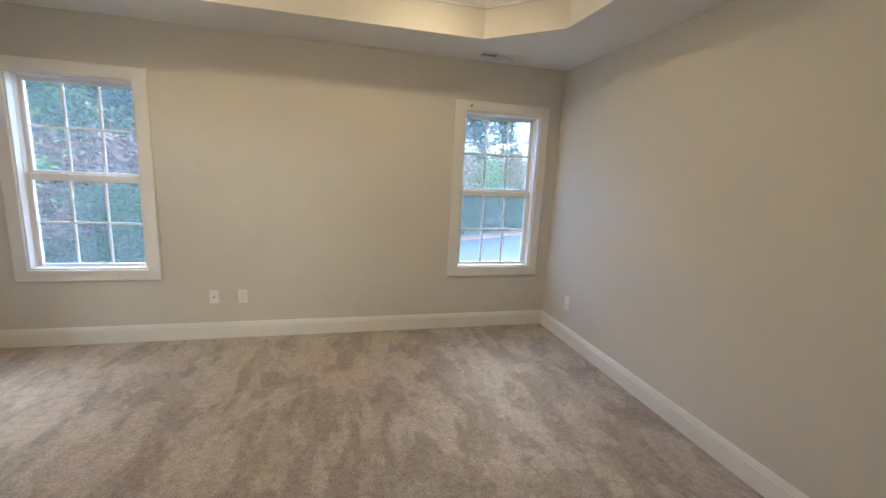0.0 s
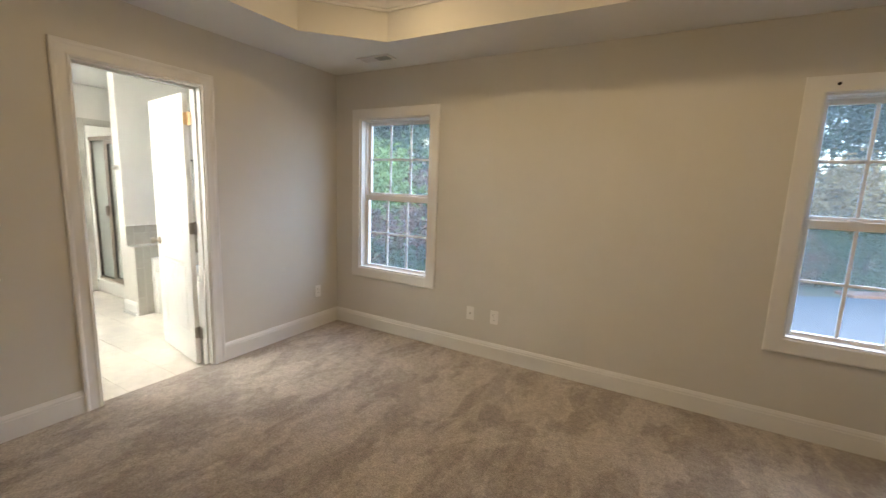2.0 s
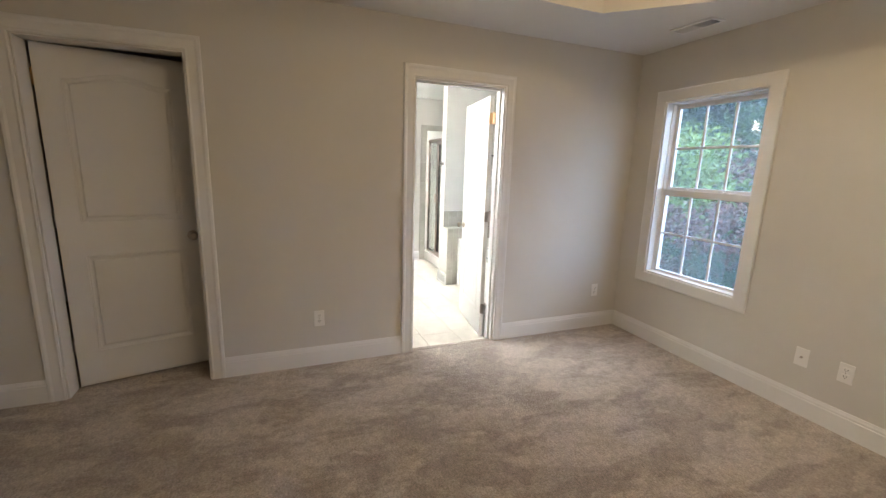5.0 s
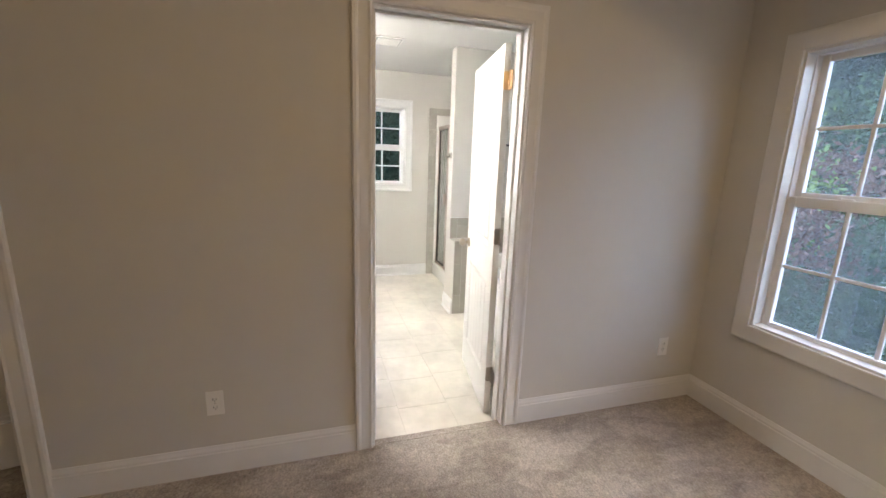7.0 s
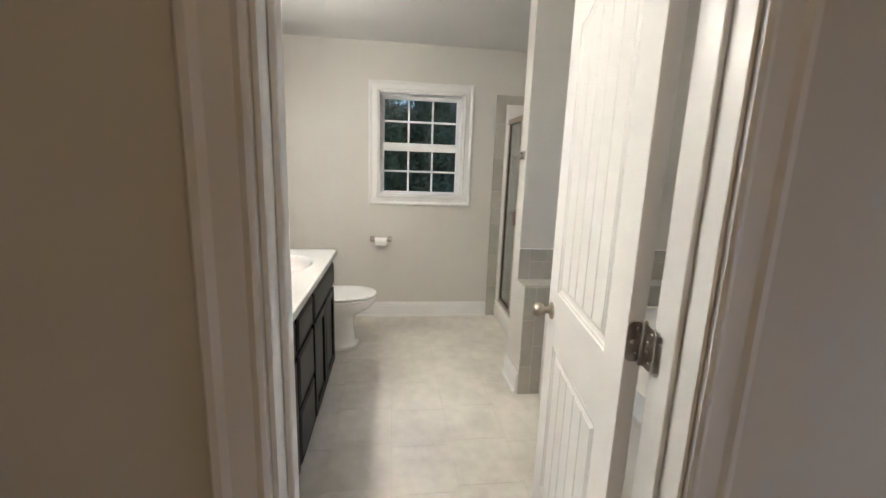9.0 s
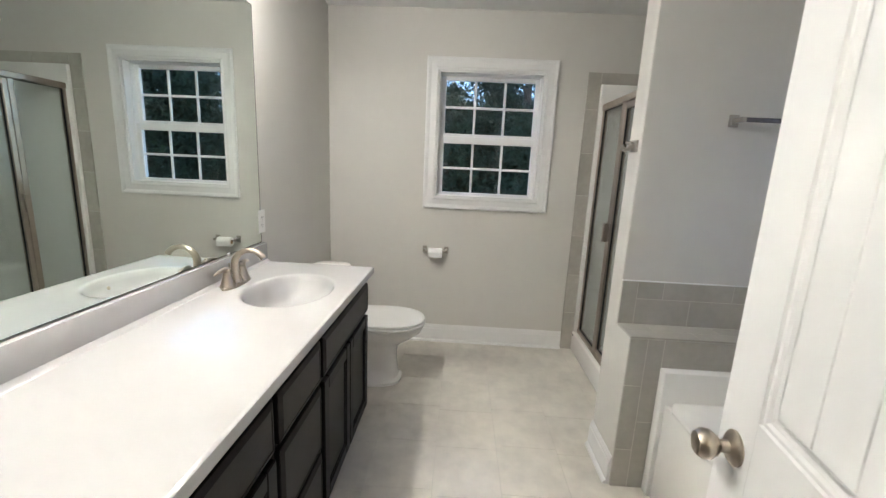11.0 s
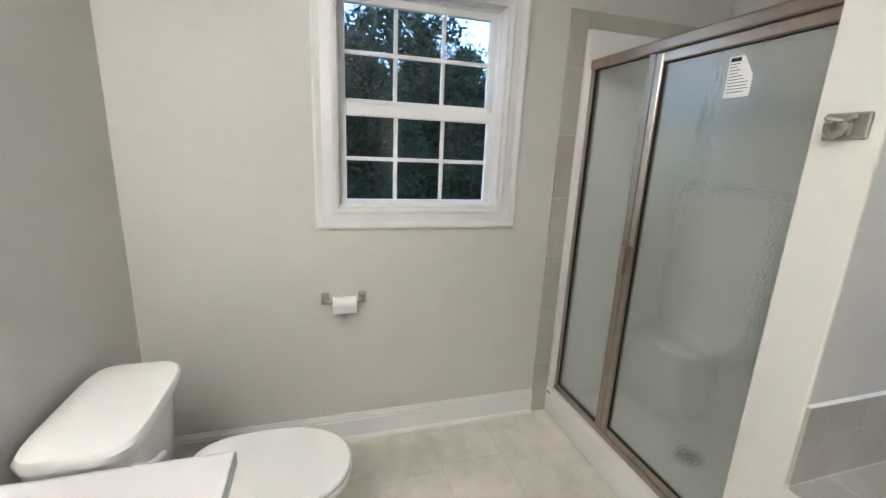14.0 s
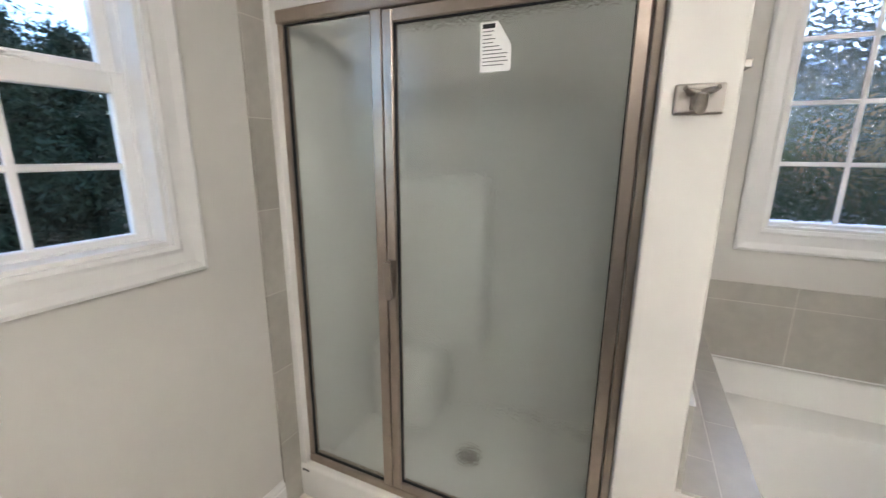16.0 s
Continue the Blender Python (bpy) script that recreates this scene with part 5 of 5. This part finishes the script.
def crown_mesh(name, kind, centres, spread, count, size, flat=1.0):
    """Many small folded leaf blades round limb points, in one mesh."""
    k = len(centres)
    pick = GEN.integers(0, k, count)
    c = np.array(centres)[pick] + GEN.normal(0, 1, (count, 3)) * np.array(spread)[pick][:, None] * np.array((1, 1, flat))
    u = GEN.normal(0, 1, (count, 3))
    u /= np.linalg.norm(u, axis=1)[:, None]
    v = np.cross(u, GEN.normal(0, 1, (count, 3)))
    v /= np.linalg.norm(v, axis=1)[:, None]
    s = size * GEN.uniform(0.5, 1.3, (count, 1))
    w = 0.5 if kind != "pine" else 0.28
    pts = np.stack([c - u * s, c + v * s * w, c + u * s, c - v * s * w], 1).reshape(-1, 3)
    faces = np.arange(count * 4).reshape(-1, 4)
    me = bpy.data.meshes.new(name)
    me.from_pydata(pts.tolist(), [], faces.tolist())
    me.materials.append(LEAF[kind])
    return me


def tree(kind, h, seed, label, leaves=5000, size=0.16, bare=0.45, width=0.26):
    rnd = random.Random(seed)
    t = thing("tree", label, "tree", pose(0, 0, -60), "trees")
    lean = (rnd.uniform(-0.03, 0.03), rnd.uniform(-0.03, 0.03))
    r0 = 0.018 * h + 0.03
    bm = tube(bmesh.new(), [(lean[0] * h * f, lean[1] * h * f + 0.05 * math.sin(7 * f), h * f) for f in (0, 0.04, 0.2, 0.4, 0.6, 0.8, 0.97)],
              [r0 * 1.35, r0, r0 * 0.9, r0 * 0.75, r0 * 0.55, r0 * 0.3, r0 * 0.08], 8)
    centres, spread = [], []
    limbs = 22 if kind == "pine" else 16
    for i in range(limbs):
        f = bare + (0.97 - bare) * (i + rnd.random()) / limbs
        a = i * 2.4 + rnd.uniform(-0.5, 0.5)
        prof = (1 - (f - bare) / (1.02 - bare)) ** 0.7 if kind == "pine" else math.sin(math.pi * min(0.98, 0.18 + 0.8 * (f - bare) / (1 - bare)))
        L = h * width * max(0.18, prof) * rnd.uniform(0.7, 1.15)
        base = Vector((lean[0] * h * f, lean[1] * h * f, h * f))
        tip = base + Vector((math.cos(a) * L, math.sin(a) * L, L * rnd.uniform(-0.02, 0.45)))
        midp = base.lerp(tip, 0.5) + Vector((0, 0, 0.06 * L))
        tube(bm, [base, midp, tip], [r0 * 0.28 * (1.1 - f * 0.7), r0 * 0.16, r0 * 0.04], 5)
        for q in (0.55, 0.8, 1.0):
            p = base.lerp(tip, q) + Vector((rnd.uniform(-1, 1), rnd.uniform(-1, 1), rnd.uniform(-0.3, 0.6))) * 0.12 * L
            centres.append(tuple(p))
            spread.append(0.10 * h * width / 0.26 * rnd.uniform(0.5, 1.0) * (0.65 if kind == "pine" else 0.9))
    centres.append((lean[0] * h, lean[1] * h, h * 0.97))
    spread.append(0.04 * h)
    part("trunk", bm, BARK, t)
    cr = new("crown", crown_mesh("crown", kind, centres, spread, leaves, size, 0.7))
    cr.parent = t
    return t


def plant(proto, spots):
    """Sets copies of a tree at (x, y, turn, scale); the first spot takes the original."""
    for i, (x, y, turn, s) in enumerate(spots):
        m = pose(x, y, GZ - 0.02, 0, 0, turn) @ Matrix.Scale(s, 4)
        if i == 0:
            proto.matrix_world = m
        else:
            c = copy_thing(proto, m)
            c.scale = (s, s, s)


PINE = tree("pine", 9.5, 1, "dark green pine tree behind the house", 15000, 0.16, 0.06, 0.30)
TALL = tree("pine", 15.0, 2, "tall dark pine with bare lower trunk", 5200, 0.24, 0.52, 0.20)
GREEN = tree("green", 8.0, 3, "leafy green tree at the wood's edge", 15000, 0.105, 0.10, 0.34)
YELLOW = tree("yellow", 5.6, 4, "bright yellow-green young tree in autumn leaf", 10000, 0.09, 0.18, 0.30)
ORANGE = tree("orange", 6.4, 5, "orange-leaved autumn tree beside the road", 9000, 0.11, 0.15, 0.34)
RED = tree("red", 4.6, 6, "red-brown autumn shrub tree by the house", 11000, 0.08, 0.08, 0.36)
plant(TALL, [(-22.5, 1.2, 0, 1.0), (-15.5, 19.5, 80, 0.95), (-9.0, 23.0, 150, 1.0), (-4.5, 21.0, 210, 0.9), (7.5, 33.0, 30, 1.0), (16.5, 36.0, 100, 1.0), (12.0, 35.0, 190, 0.9), (-28.0, -6.5, 240, 1.0), (-12.0, 12.5, 20, 0.85)])
plant(PINE, [(-19.5, -2.6, 0, 0.82), (-20.0, 4.2, 70, 0.87), (-23.0, -6.4, 140, 0.91), (-24.5, 8.5, 210, 0.96), (-27.0, 0.8, 300, 0.94), (-18.8, 0.8, 40, 0.71), (-29.0, -12.0, 33, 1.00), (-28.0, 14.0, 90, 1.10),
             (-21.5, -11.0, 190, 0.95), (-22.0, -1.2, 15, 0.76), (-21.5, 2.6, 100, 0.80), (-24.0, -3.6, 200, 0.87), (-25.0, 4.6, 330, 0.91), (-30.0, -3.5, 60, 0.96), (-31.0, 4.0, 170, 0.96), (-22.5, 6.2, 270, 0.82), (-26.5, -9.5, 80, 1.00), (-33.0, 0.5, 210, 1.23), (-32.5, -8.0, 20, 1.19), (-33.5, 9.0, 130, 1.23), (-34.0, 5.0, 300, 1.29), (-34.0, -4.5, 90, 1.19), (-17.5, 10.5, 25, 0.92), (-18.5, 13.2, 95, 0.98), (-21.0, 11.2, 185, 1.00), (-16.5, 13.8, 275, 0.90), (-19.0, 8.2, 250, 0.81), (-14.0, 17.0, 120, 1.05), (-9.5, 18.0, 10, 1.10), (-4.0, 17.5, 60, 1.00), (-19.5, 15.5, 160, 1.10), (0.5, 25.0, 40, 1.10), (5.0, 30.0, 0, 1.15), (9.5, 32.0, 75, 1.15), (13.8, 33.5, 15, 1.20), (18.0, 35.0, 130, 1.20), (23.0, 36.0, 230, 1.20)])
plant(copy_thing(PINE, pose(-6, 27, GZ)), [(-6.0, 27.0, 20, 1.5), (-9.5, 28.0, 110, 1.6), (-13.0, 26.0, 200, 1.5), (-2.5, 28.0, 290, 1.5), (-16.5, 25.0, 60, 1.5), (-11.0, 31.0, 150, 1.75), (-5.0, 32.0, 240, 1.75), (-18.5, 22.0, 330, 1.4), (-7.8, 22.5, 45, 1.3), (-11.8, 21.5, 135, 1.3)])
plant(GREEN, [(-4.5, 6.3, 30, 0.33), (-3.4, 6.1, 110, 0.32), (-2.3, 6.2, 190, 0.33), (-1.4, 6.3, 270, 0.40), (-2.4, 7.4, 70, 0.46), (-5.7, 6.5, 0, 0.33), (-10.8, 12.6, 0, 0.9), (-6.0, 12.0, 80, 0.80), (-2.4, 13.5, 150, 0.85), (-15.5, 12.0, 220, 0.95), (7.6, 23.4, 60, 0.42), (9.6, 24.2, 20, 0.40), (11.6, 25.2, 120, 0.42), (13.6, 26.3, 200, 0.42), (15.8, 27.4, 10, 0.42), (18.0, 28.6, 90, 0.42), (5.4, 22.4, 200, 0.45), (4.2, 25.5, 20, 0.7), (-7.5, 8.6, 45, 0.52), (-4.4, 8.2, 290, 0.50), (-2.0, 8.6, 200, 0.46)])
plant(YELLOW, [(-5.5, 7.8, 0, 0.92), (-7.2, 10.2, 60, 1.0), (-8.6, 10.8, 120, 0.95), (14.6, 29.5, 60, 0.95)])
plant(ORANGE, [(11.2, 28.0, 0, 1.0), (17.5, 31.0, 90, 0.95), (8.6, 27.0, 40, 0.8), (-4.0, 14.8, 45, 0.75)])
plant(RED, [(-4.0, 7.3, 0, 0.80), (-5.0, 6.9, 150, 0.76), (-5.0, 9.4, 0, 1.0), (-3.4, 10.2, 80, 1.05), (-9.8, 9.6, 200, 0.9), (8.4, 23.6, 60, 0.62), (-6.2, 11.0, 130, 1.1)])
